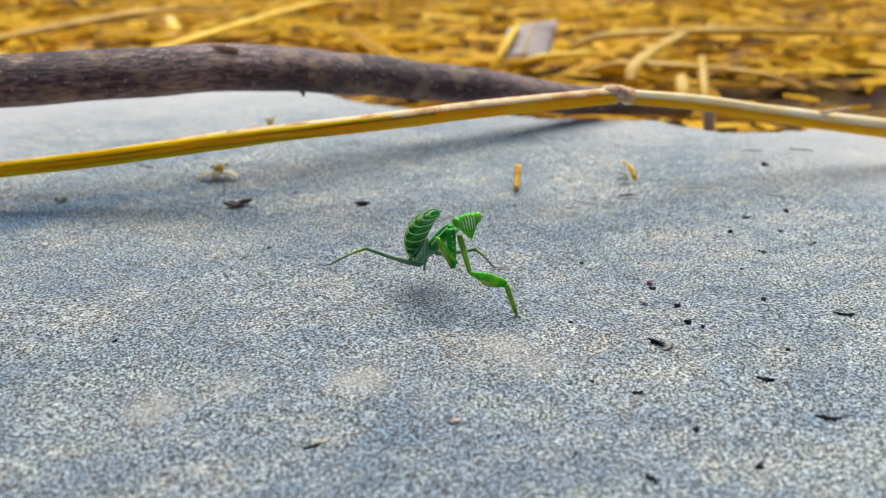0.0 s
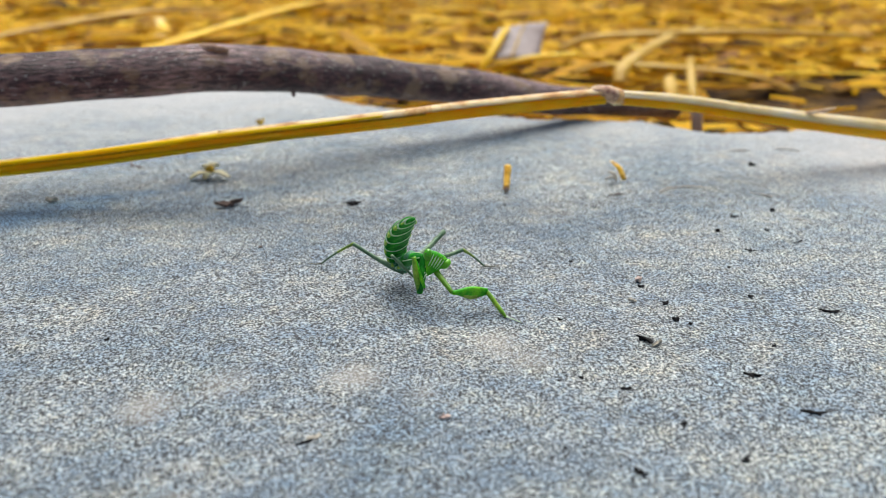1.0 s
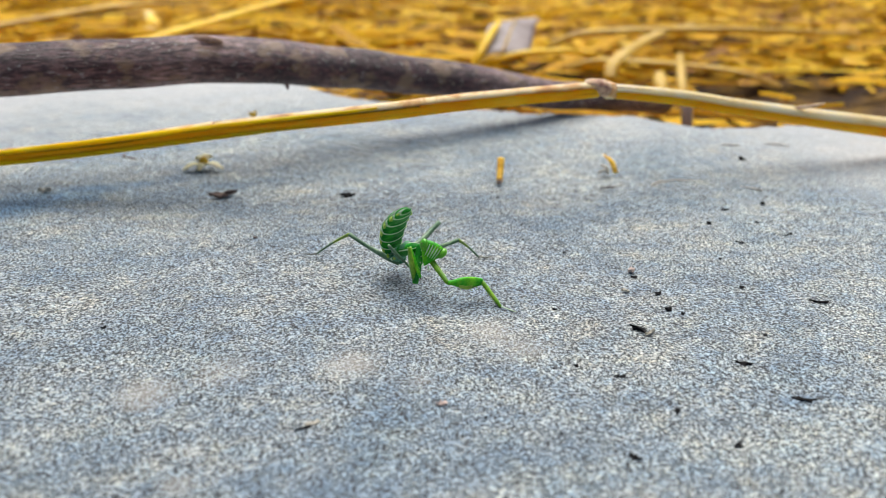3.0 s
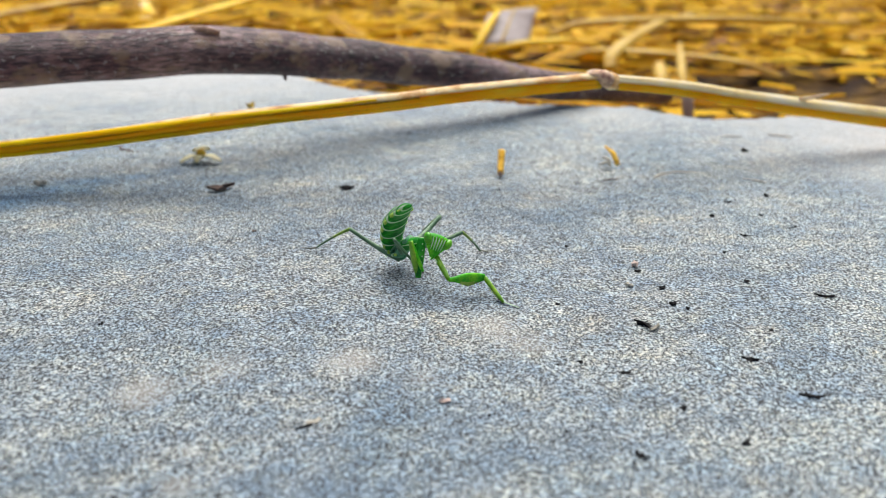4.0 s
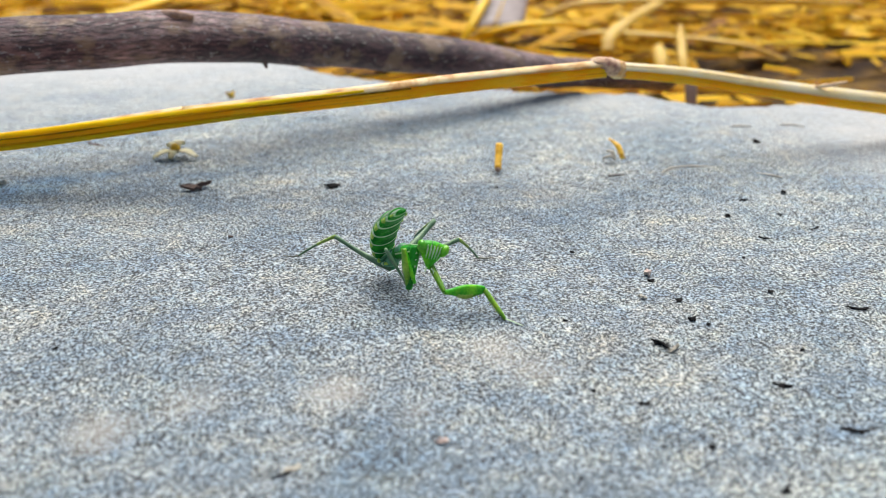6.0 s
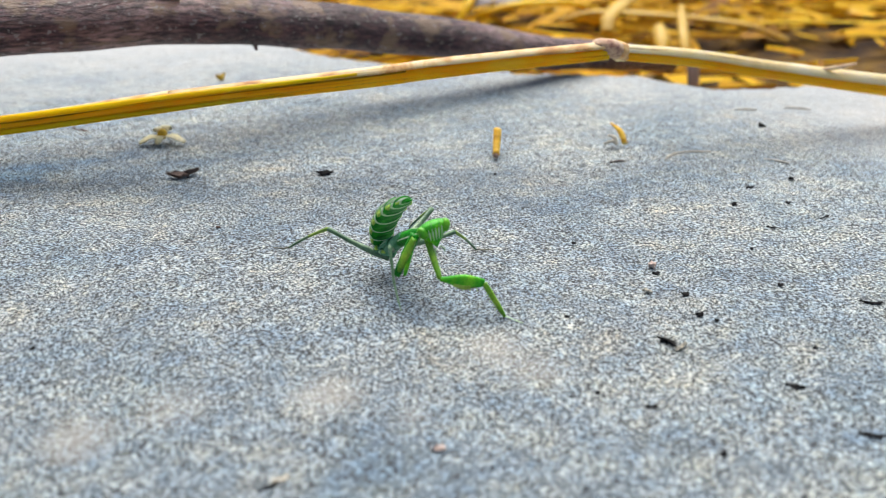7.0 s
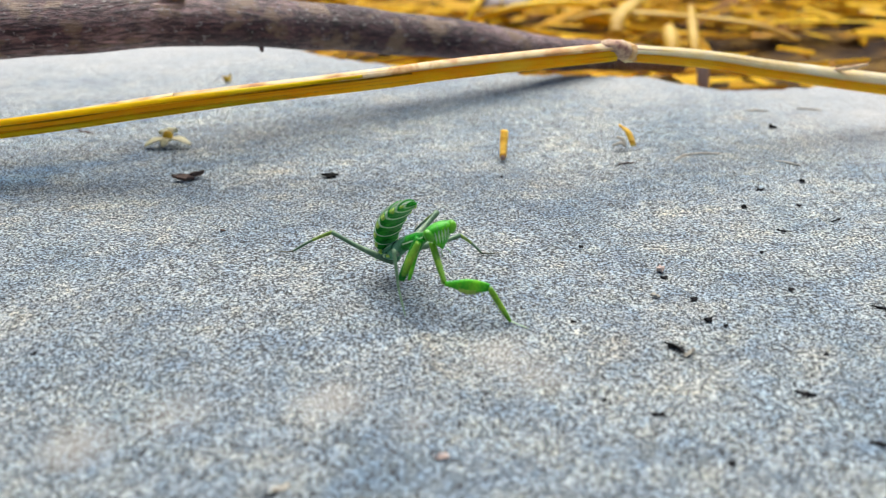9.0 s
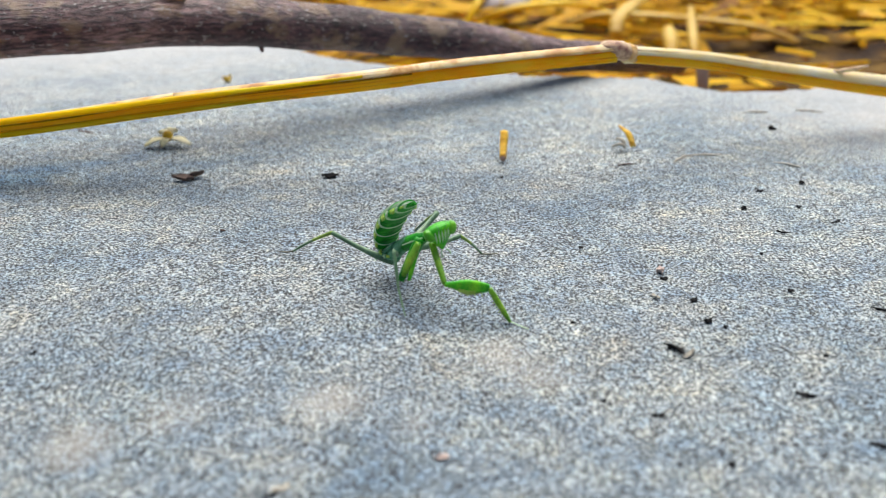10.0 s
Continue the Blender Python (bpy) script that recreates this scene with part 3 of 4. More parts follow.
    for k, (pts, r) in enumerate((
        ([(-0.0110, 0.0610, 0.0195), (-0.0442, 0.0583, 0.0160), (-0.0766, 0.0557, 0.0123), (-0.1149, 0.0526, 0.0082)], 0.00066),
        ([(-0.0181, 0.0608, 0.0166), (-0.0486, 0.0582, 0.0132), (-0.0766, 0.0560, 0.0098), (-0.1145, 0.0530, 0.0060)], 0.00062),
        ([(0.0930, 0.0858, 0.0147), (0.0965, 0.0853, 0.0153), (0.1003, 0.0850, 0.0162)], 0.0005))):
        bm = bmesh.new()
        sweep(bm, catmull(pts, 40), along((r * 0.5, r, r, r * 0.4), 40), n=8)
        part("fibre", bm, M_STALK if k < 2 else M_NODE, top)
    return top


stalk = build_stalk()


# ---------------------------------------------------------------- crumbs on the slab
def chip(name, x, y, length, width, height, turn, mat, label, category, bend=0.2, seed=0, group=""):
    """A small flat flake with a ragged outline that lies on the slab, a little curled along its length."""
    bm = bmesh.new()
    rnd = random.Random(seed * 31 + 5)
    k = 15
    up, down = [], []
    for i in range(k):
        a = 2 * math.pi * (i + rnd.uniform(-0.3, 0.3)) / k
        r = rnd.uniform(0.42, 1.15)
        x0, y0 = math.cos(a) * length * 0.5 * r, math.sin(a) * width * 0.5 * rnd.uniform(0.4, 1.25)
        y0 += bend * length * ((x0 / length) ** 2 * 4 - 0.3)
        z0 = height * (0.35 + 0.5 * (x0 / length) ** 2 + rnd.uniform(-0.35, 0.5))
        up.append(bm.verts.new((x0, y0, z0 + height * rnd.uniform(0.15, 0.35))))
        down.append(bm.verts.new((x0 * 0.93, y0 * 0.9, z0 - height * 0.3)))
    mid_up = bm.verts.new((0, -bend * length * 0.3, height * rnd.uniform(0.7, 1.0)))
    mid_dn = bm.verts.new((0, -bend * length * 0.3, 0))
    for i in range(k):
        n = (i + 1) % k
        bm.faces.new((up[i], up[n], mid_up))
        bm.faces.new((down[n], down[i], mid_dn))
        bm.faces.new((up[n], up[i], down[i], down[n]))
    low = min(v.co.z for v in bm.verts)
    for v in bm.verts:
        v.co.z -= low + 0.0001
    ob = tagged(finish(name, bm, mat, smooth=False), label, category, group)
    ob.matrix_basis = pose(x, y, 0, 0, 0, turn)
    return ob


DARK = "small black bark crumb on the grey slab"
CRUMBS = "black crumbs on the slab"
def scatter_crumbs(rows, size, seed):
    """Rows of x, y, length, width and height in mm, turn in degrees, bend."""
    for i, (x, y, l, w, h, a, b) in enumerate(rows):
        chip("bark_crumb", x / 1000, y / 1000, l * size, w * size * 1.2, h * size * 0.75, a, M_CHIP, DARK, "crumb", b, seed + i, CRUMBS)


# before the mantis, beside it, and towards the slab's edge
scatter_crumbs((
    (32.6, -5.2, 3.6, 1.0, 0.7, -48, -0.25), (45.2, -15.6, 2.6, 0.9, 0.6, -18, 0.1), (50.2, -24.9, 3.6, 1.0, 0.5, -8, 0.1), (26.6, -19.0, 2.0, 0.8, 0.5, 12, 0.1),
    (-50.0, -4.6, 0.9, 0.7, 0.5, 30, 0.0), (17.5, -16.9, 0.8, 0.6, 0.4, 0, 0.0), (32.2, -27.5, 0.9, 0.7, 0.5, 0, 0.0), (21.0, -16.1, 1.0, 0.7, 0.5, 10, 0.0),
    (24.3, -37.3, 2.0, 0.8, 0.5, -35, 0.1), (37.6, -34.9, 0.9, 0.7, 0.5, 0, 0.0), (7.0, -28.9, 0.7, 0.5, 0.4, 0, 0.0), (16.2, -32.4, 0.8, 0.5, 0.4, 0, 0.0),
    (51.9, -6.9, 0.8, 0.5, 0.4, 0, 0.0)), 0.0010, 0)
scatter_crumbs((
    (39.3, 1.9, 1.5, 1.0, 0.7, -10, 0.0), (41.2, 0.4, 0.8, 0.5, 0.4, 0, 0.0), (65.8, 4.8, 3.4, 0.6, 0.4, -6, 0.1), (39.0, 7.9, 1.6, 0.9, 0.5, 5, 0.1),
    (36.6, 14.5, 1.4, 0.6, 0.4, 5, 0.1), (20.5, 1.9, 0.8, 0.6, 0.4, 0, 0.0), (26.0, 25.6, 0.9, 0.7, 0.5, 0, 0.0), (54.6, 10.7, 1.0, 0.8, 0.4, 0, 0.0),
    (55.0, 23.1, 0.8, 0.5, 0.4, 0, 0.0)), 0.0010, 14)
scatter_crumbs((
    (58.7, 41.5, 1.6, 1.3, 1.0, 20, 0.0), (65.2, 50.2, 2.8, 1.2, 0.7, 22, 0.1), (75.2, 54.6, 1.7, 1.4, 1.0, 10, 0.0), (69.4, 42.3, 1.3, 0.9, 0.6, -5, 0.0),
    (61.9, 31.5, 3.6, 0.5, 0.4, -28, 0.08), (83.2, 89.4, 2.0, 2.4, 1.5, 15, 0.0), (16.1, 57.8, 0.9, 0.8, 0.7, 0, 0.0), (73.7, 36.2, 4.4, 0.5, 0.4, 35, 0.1)), 0.00078, 25)
chip("bark_crumb", -0.0180, 0.0588, 0.0034, 0.0016, 0.0007, 4, M_CHIP, "black bark flake with a ragged outline on the slab", "crumb", 0.15, 41, CRUMBS)
chip("leaf_scrap", -0.0455, 0.0578, 0.0062, 0.0022, 0.0011, 24, M_BROWN, "brown dry leaf scrap lying on the slab", "leaf scrap", 0.12, 42)
chip("husk_flake", 0.0340, -0.0066, 0.0030, 0.0008, 0.0006, 38, M_TAN, "pale tan husk flake beside a black crumb", "flake", 0.1, 43)
chip("husk_flake", 0.0337, 0.0090, 0.0018, 0.0008, 0.0005, -40, M_TAN, "pale tan splinter on the slab", "flake", 0.1, 44)
chip("stone_grain", 0.0366, 0.0168, 0.0015, 0.0013, 0.0009, 20, M_PINK, "pinkish stone grain on the slab", "grain", 0.0, 45)
chip("stone_grain", 0.0015, -0.0258, 0.0017, 0.0013, 0.0006, 20, M_PINK, "pinkish stone grain on the slab", "grain", 0.0, 46)
chip("stone_grain", -0.0860, 0.0602, 0.0026, 0.0019, 0.0010, 20, M_TAN, "pale round stone grain on the slab", "grain", 0.0, 47)
chip("husk_flake", -0.0148, -0.0300, 0.0024, 0.0011, 0.0004, 30, M_TAN, "pale flat husk flake on the slab", "flake", 0.15, 48)
chip("bark_crumb", -0.0160, -0.0310, 0.0032, 0.0006, 0.0003, 22, M_CHIP, DARK, "crumb", 0.1, 49, CRUMBS)
chip("leaf_scrap", -0.0339, 0.0332, 0.0013, 0.0005, 0.0003, -30, M_BROWN, "tiny reddish brown leaf scrap on the slab", "leaf scrap", 0.1, 50)


def fibre(x0, y0, x1, y1, r, mat, label, bend=0.08):
    bm = bmesh.new()
    a, b = Vector((x0, y0, r)), Vector((x1, y1, r))
    s = Vector((-(b - a).y, (b - a).x, 0))
    pts = catmull([a, (a + b) / 2 + s * bend, b], 12)
    sweep(bm, [p - a for p in pts], along((r * 0.6, r, r * 0.5), 12), n=6)
    ob = tagged(finish("dry_fibre", bm, mat), label, "fibre")
    ob.matrix_basis = pose(x0, y0, 0)
    return ob


fibre(0.0535, 0.0672, 0.0570, 0.0700, 0.00035, M_TAN, "thin tan dry fibre lying on the slab")
fibre(0.0560, 0.0705, 0.0670, 0.0708, 0.00035, M_TAN, "thin tan dry fibre lying on the slab")
fibre(0.0745, 0.0668, 0.0790, 0.0640, 0.00025, M_TAN, "thin tan dry fibre lying on the slab")
fibre(0.0410, 0.0650, 0.0450, 0.0662, 0.0002, M_BROWN, "thin brown dry fibre lying on the slab")
fibre(0.0805, 0.1030, 0.0880, 0.1042, 0.00025, M_TAN, "thin tan dry fibre lying on the slab")
fibre(0.0960, 0.1060, 0.1020, 0.1040, 0.00025, M_TAN, "thin tan dry fibre lying on the slab")
fibre(-0.0790, 0.0925, -0.0740, 0.0870, 0.0003, M_BROWN, "thin curved dark fibre on the slab", -0.2)


def build_straw_bit():
    """A short cut piece of straw leaning on a grain."""
    top = thing("straw_piece", (0.0172, 0.0676, 0.0), "short golden piece of cut straw on the slab", "straw")
    bm = bmesh.new()
    pts = catmull([(0.0172, 0.0672, 0.0009), (0.0175, 0.0698, 0.0025), (0.0179, 0.0725, 0.0048)], 12)
    sweep(bm, pts, along((0.00070, 0.00080, 0.00085), 12), n=14, shape=lambda i, a: 1 + 0.05 * math.cos(7 * a))
    part("straw", bm, M_BIT, top)
    bm = bmesh.new()
    sweep(bm, [(0.0172, 0.0671, 0.0009), (0.01715, 0.0667, 0.0007)], (0.00062, 0.0005), n=10)
    part("cut_end", bm, M_SCAR, top, "dark brown cut end")


build_straw_bit()


def build_petals():
    top = thing("dry_blossom", (-0.0548, 0.0785, 0.0), "withered pale yellow blossom lying on the slab", "blossom")
    c = Vector((-0.0548, 0.0785, 0.0014))
    for ang, ln, w, lift in ((200, 0.0050, 0.0024, -0.0004), (-12, 0.0050, 0.0022, -0.0003), (75, 0.0034, 0.0018, 0.0012), (130, 0.0032, 0.0017, 0.0010), (255, 0.0026, 0.0016, -0.0003)):
        d = Vector((math.cos(radians(ang)), math.sin(radians(ang)), 0))
        pts = catmull([c, c + d * ln * 0.5 + Vector((0, 0, 0.0006 + lift)), c + d * ln + Vector((0, 0, lift - 0.0006))], 9)
        bm = bmesh.new()
        sweep(bm, pts, [w * 0.66 * (0.25 + 0.75 * math.sin(math.pi * (i + 0.6) / 9.5)) for i in range(9)], [0.00022] * 9, n=8)
        part("petal", bm, M_PETAL, top)
    bm = bmesh.new()
    ball(bm, c + Vector((0, 0, 0.0006)), 0.0011, (1, 1, 1.1))
    part("core", bm, M_CORE, top, "golden yellow core")


build_petals()


def build_husk():
    top = thing("grain_husk", (0.0453, 0.0757, 0.0), "curled tan grain husk on the slab", "husk")
    for k, (p, q, r) in enumerate((((0.0440, 0.0790, 0.0042), (0.0466, 0.0750, 0.0007), 0.0009), ((0.0430, 0.0765, 0.0022), (0.0446, 0.0748, 0.0006), 0.0006), ((0.0420, 0.0752, 0.0007), (0.0448, 0.0746, 0.0007), 0.0005))):
        a, b = Vector(p), Vector(q)
        bm = bmesh.new()
        sweep(bm, catmull([a, (a + b) / 2 + Vector((0.0004, 0, 0.0006)), b], 9), along((r * 0.3, r, r * 0.8), 9), along((0.0002, 0.0004, 0.0003), 9), n=8)
        part("glume", bm, M_BIT if k == 0 else M_TAN, top)


build_husk()
chip("straw_crumb", -0.0530, 0.1330, 0.0030, 0.0016, 0.0016, 40, M_CORE, "small yellow straw crumb on the slab", "straw", 0.1, 61)


# larger straws and leaves that stand out behind the slab
def straw(points, r, mat, label, flat=1.0, name="loose_straw"):
    base_at = Vector(points[0])
    bm = bmesh.new()
    n = 24
    sweep(bm, [p - base_at for p in catmull(points, n)], along((r * 0.8, r, r, r * 0.7), n), along((r * 0.8 * flat, r * flat, r * flat, r * 0.7 * flat), n), n=12, shape=lambda i, a: 1 + 0.06 * math.cos(6 * a))
    ob = tagged(finish(name, bm, mat), label, "straw")
    ob.location = base_at
    return ob


M_GOLD = straw_material("gold_blade", [(0.3, (0.60, 0.32, 0.006)), (0.5, (0.82, 0.50, 0.008)), (0.7, (0.88, 0.62, 0.05))], 40)
M_BEIGE = straw_material("beige_blade", [(0.3, (0.34, 0.18, 0.015)), (0.5, (0.52, 0.31, 0.03)), (0.7, (0.64, 0.43, 0.10))], 40)

straw([(-0.165, 0.235, -0.006), (-0.136, 0.275, 0.000), (-0.112, 0.347, 0.003), (-0.082, 0.442, 0.005), (-0.050, 0.560, 0.000)], 0.0034, M_GOLD, "long broad golden straw lying on the litter", 0.4)
straw([(0.086, 0.262, -0.012), (0.093, 0.281, -0.006), (0.129, 0.345, -0.003), (0.175, 0.430, -0.008)], 0.0036, M_BEIGE, "thick beige straw lying across the litter", 0.5)
straw([(0.070, 0.290, -0.012), (0.089, 0.285, -0.007), (0.142, 0.266, -0.008), (0.165, 0.258, -0.014)], 0.0030, M_BEIGE, "flat beige straw blade lying on the litter", 0.4)
straw([(0.070, 0.350, -0.010), (0.096, 0.352, -0.003), (0.180, 0.362, -0.002), (0.259, 0.377, -0.006)], 0.0038, M_BEIGE, "thick beige straw lying across the litter", 0.5)
straw([(0.020, 0.286, -0.012), (0.048, 0.289, -0.005), (0.075, 0.296, -0.005), (0.100, 0.305, -0.012)], 0.0024, M_GOLD, "golden straw lying on the litter", 0.6)
straw([(0.022, 0.278, -0.012), (0.027, 0.284, -0.004), (0.034, 0.300, 0.004), (0.038, 0.312, 0.007)], 0.0022, M_GOLD, "golden straw propped up on a pale leaf", 0.6)
straw([(0.114, 0.236, -0.018), (0.1155, 0.246, -0.013), (0.120, 0.266, -0.008), (0.125, 0.286, -0.004)], 0.0021, M_BEIGE, "short upright beige straw in the litter", 0.7)
straw([(0.104, 0.236, -0.018), (0.106, 0.246, -0.013), (0.1085, 0.258, -0.011), (0.110, 0.266, -0.010)], 0.0032, M_BEIGE, "short upright beige straw in the litter", 0.7)
straw([(-0.290, 0.300, -0.012), (-0.235, 0.331, -0.002), (-0.192, 0.436, 0.000), (-0.160, 0.520, -0.008)], 0.0040, M_BEIGE, "broad pale straw lying on the litter", 0.4)
straw([(-0.060, 0.225, -0.014), (-0.030, 0.196, -0.010), (0.000, 0.180, -0.009), (0.035, 0.172, -0.012)], 0.0030, M_GOLD, "golden straw lying along the slab's edge", 0.5)
straw([(0.066, 0.158, -0.016), (0.072, 0.164, -0.009), (0.082, 0.166, -0.008), (0.092, 0.164, -0.014)], 0.0030, M_BEIGE, "short beige straw flake beside the slab", 0.35)
straw([(0.0965, 0.174, -0.016), (0.0962, 0.176, -0.011), (0.0960, 0.178, -0.006), (0.0962, 0.181, -0.002)], 0.0021, M_PALE, "pale upright husk beside the slab's edge", 0.6, "husk")


def build_leaf():
    top = thing("dry_leaf", (0.030, 0.285, -0.012), "pale greyish dry leaf lying tilted on straw", "leaf")
    bm = bmesh.new()
    nu, nv = 9, 7
    tl, tr, bl, br = Vector((0.034, 0.311, 0.006)), Vector((0.063, 0.340, 0.006)), Vector((0.026, 0.284, -0.006)), Vector((0.050, 0.292, -0.007))
    front = []
    for i in range(nu):
        row = []
        for k in range(nv):
            u, v = i / (nu - 1), k / (nv - 1)
            p = (tl * (1 - u) + tr * u) * v + (bl * (1 - u) + br * u) * (1 - v)
            p = p + Vector((0.001 * math.sin(6 * v), 0, 0.0016 * math.sin(math.pi * u) + 0.0006 * math.sin(9 * v + 4 * u)))
            row.append(p)
        front.append(row)
    up = [[bm.verts.new(p) for p in r] for r in front]
    dn = [[bm.verts.new(p - Vector((0, 0, 0.0005))) for p in r] for r in front]
    for i in range(nu - 1):
        for k in range(nv - 1):
            bm.faces.new((up[i][k], up[i + 1][k], up[i + 1][k + 1], up[i][k + 1]))
            bm.faces.new((dn[i][k + 1], dn[i + 1][k + 1], dn[i + 1][k], dn[i][k]))
    ring = [(i, 0) for i in range(nu)] + [(nu - 1, k) for k in range(1, nv)] + [(i, nv - 1) for i in range(nu - 2, -1, -1)] + [(0, k) for k in range(nv - 2, 0, -1)]
    for (a, b), (c, d) in zip(ring, ring[1:] + ring[:1]):
        bm.faces.new((up[a][b], dn[a][b], dn[c][d], up[c][d]))
    part("blade", bm, M_PALE, top)
    bm = bmesh.new()
    a, b = (bl + br) / 2, (tl + tr) / 2
    sweep(bm, catmull([a + Vector((0, 0, 0.0016)), (a + b) / 2 + Vector((0, 0, 0.0020)), b + Vector((0, 0, 0.0016))], 12), along((0.0007, 0.0005, 0.0003), 12), n=6)
    part("midrib", bm, M_BEIGE, top)


build_leaf()


# ---------------------------------------------------------------- the young mantis
MM = 0.001
MANTIS_AT = Vector((-3.0, 14.0, 0.0)) * MM

# joints of the body in five attitudes, in millimetres
ATT = {}
ATT["A"] = dict(HL=(1.0, 0.6, -1.0), T=(-3.8, 16.0, 5.0), S=(-2.0, 13.0, 8.2), N=(1.4, 10.0, 13.4), EL=(2.2, 8.3, 14.5), ER=(5.7, 9.6, 15.0), MO=(5.0, 8.3, 12.8), LE=(4.4, 5.0, 7.3), LT=(2.6, 9.5, 12.5), LF=(10.6, 5.0, 5.1), LP=(12.1, 4.2, 0.15), RT=(1.3, 9.0, 13.3), RE=(1.7, 8.5, 6.7), RF=(-0.9, 7.6, 12.3), RP=(1.3, 7.0, 7.9), MK=(-2.5, 12.0, 11.0), MA=(-3.0, 10.5, 6.2), MP=(-2.9, 7.0, 7.5), TILT=(3.0, 0.0, 0.0))
ATT["M"] = dict(HL=(1.5, 0.9, -0.9), T=(-5.5, 16.0, 4.9), S=(-3.6, 13.0, 8.3), N=(-0.7, 9.5, 11.7), EL=(-0.5, 8.0, 13.0), ER=(3.6, 9.2, 11.6), MO=(1.2, 7.0, 10.3), LE=(2.8, 5.0, 7.2), LT=(0.9, 9.5, 11.0), LF=(9.1, 5.0, 4.6), LP=(11.9, 3.4, 0.15), RT=(-2.5, 9.5, 10.5), RE=(-6.0, 9.0, 8.0), RF=(-3.2, 8.0, 13.2), RP=(-2.0, 7.0, 8.0), MK=(-5.4, 12.0, 9.5), MA=(-4.0, 11.0, 5.2), MP=(-3.4, 15.0, 4.2), TILT=(0.0, 0.0, 0.0))
ATT["B"] = dict(HL=(2.2, 1.2, -0.8), T=(-5.2, 16.0, 3.2), S=(-4.0, 13.0, 5.9), N=(-1.6, 9.6, 7.8), EL=(-1.9, 8.0, 9.4), ER=(2.9, 8.7, 6.4), MO=(-0.7, 7.2, 5.0), LE=(3.1, 4.5, 3.7), LT=(-0.4, 9.4, 6.5), LF=(7.8, 6.0, 3.0), LP=(11.8, 2.7, 0.15), RT=(-1.4, 9.5, 7.6), RE=(-2.3, 7.2, 2.2), RF=(-3.6, 10.4, 10.0), RP=(-1.8, 7.0, 5.4), MK=(-6.3, 12.0, 6.3), MA=(-4.1, 11.0, 4.4), MP=(-2.6, 13.5, 0.5), TILT=(-5.0, 0.0, 0.0))
ATT["D"] = dict(HL=(2.3, 1.2, -0.8), T=(-5.2, 16.0, 2.7), S=(-3.6, 13.2, 5.7), N=(-0.8, 9.8, 7.7), EL=(-1.2, 8.0, 9.3), ER=(3.5, 8.7, 7.2), MO=(1.2, 7.2, 5.7), LE=(3.0, 4.5, 3.2), LT=(0.2, 9.4, 6.6), LF=(8.3, 6.0, 2.8), LP=(11.8, 2.4, 0.15), RT=(-1.5, 9.5, 7.2), RE=(-2.0, 7.4, 2.2), RF=(-3.6, 10.4, 9.4), RP=(-3.0, 7.5, 4.3), MK=(-5.7, 12.0, 6.5), MA=(-3.7, 11.0, 4.6), MP=(-2.3, 13.5, 0.5), TILT=(-5.0, 0.0, 0.0))
ATT["C"] = dict(HL=(1.0, 0.6, -1.0), T=(-4.6, 16.0, 3.5), S=(-2.2, 13.0, 7.0), N=(0.5, 9.5, 9.7), EL=(0.3, 7.6, 10.5), ER=(4.1, 9.3, 11.4), MO=(3.1, 8.9, 8.8), LE=(2.8, 4.0, 5.1), LT=(1.2, 9.0, 8.7), LF=(8.9, 4.0, 4.1), LP=(11.8, 2.0, 0.15), RT=(-0.6, 9.5, 9.1), RE=(-3.3, 8.0, 3.6), RF=(-1.1, 8.5, 8.4), RP=(-1.7, 8.0, 4.3), MK=(-4.1, 11.0, 6.6), MA=(-3.5, 6.2, 2.4), MP=(-2.4, 1.9, 0.15), TILT=(5.0, 0.0, 0.0))
ATT["E"] = dict(ATT["C"], EL=(0.0, 7.7, 10.1), ER=(3.8, 9.2, 11.0), MO=(2.5, 8.6, 8.3))
for name, share in (("A1", 0.6), ("A2", 0.25), ("A3", 0.65)):      # it rocks before it sinks
    ATT[name] = {k: tuple(Vector(ATT["A"][k]).lerp(Vector(ATT["M"][k]), share)) for k in ATT["A"]}
ACTS = ((0.0, "A"), (0.1, "A1"), (0.2, "A2"), (0.3, "A3"), (0.48, "M"), (0.75, "B"), (2.7, "B"), (3.8, "D"), (5.7, "D"), (6.75, "E"), (7.4, "C"), (10.0, "C"))
FEMUR, TIBIA = 6.2, 5.5
HIND = (9.85, 9.95)
HIND_R = (10.5, 10.4)
MID = (7.8, 9.0)


def joints(t):
    """All joints at t seconds, in millimetres."""
    for (t0, a), (t1, b) in zip(ACTS, ACTS[1:]):
        if t <= t1:
            break
    f = min(max((t - t0) / (t1 - t0), 0), 1)
    f = f * f * (3 - 2 * f) if t > 0.8 else f
    return {k: Vector(ATT[a][k]).lerp(Vector(ATT[b][k]), f) for k in ATT[a]}


def bend(a, b, l1, l2, pole):
    """The middle joint of a limb of two lengths between a and b, bent towards pole."""
    d = b - a
    r = min(d.length, (l1 + l2) * 0.999)
    x = (l1 * l1 - l2 * l2 + r * r) / (2 * r)
    h = math.sqrt(max(l1 * l1 - x * x, 0))
    u = d.normalized()
    s = pole - a
    s = (s - u * s.dot(u)).normalized()
    return a + u * x + s * h


def bone(a, b, ref=Vector((0, 0, 1))):
    """A pose at a whose x axis points to b and whose z axis leans to ref, in the mantis's space."""
    x = (b - a).normalized()
    y = ref.cross(x).normalized()
    z = x.cross(y)
    m = Matrix((x, y, z)).transposed().to_4x4()
    m.translation = a * MM - MANTIS_AT
    return m


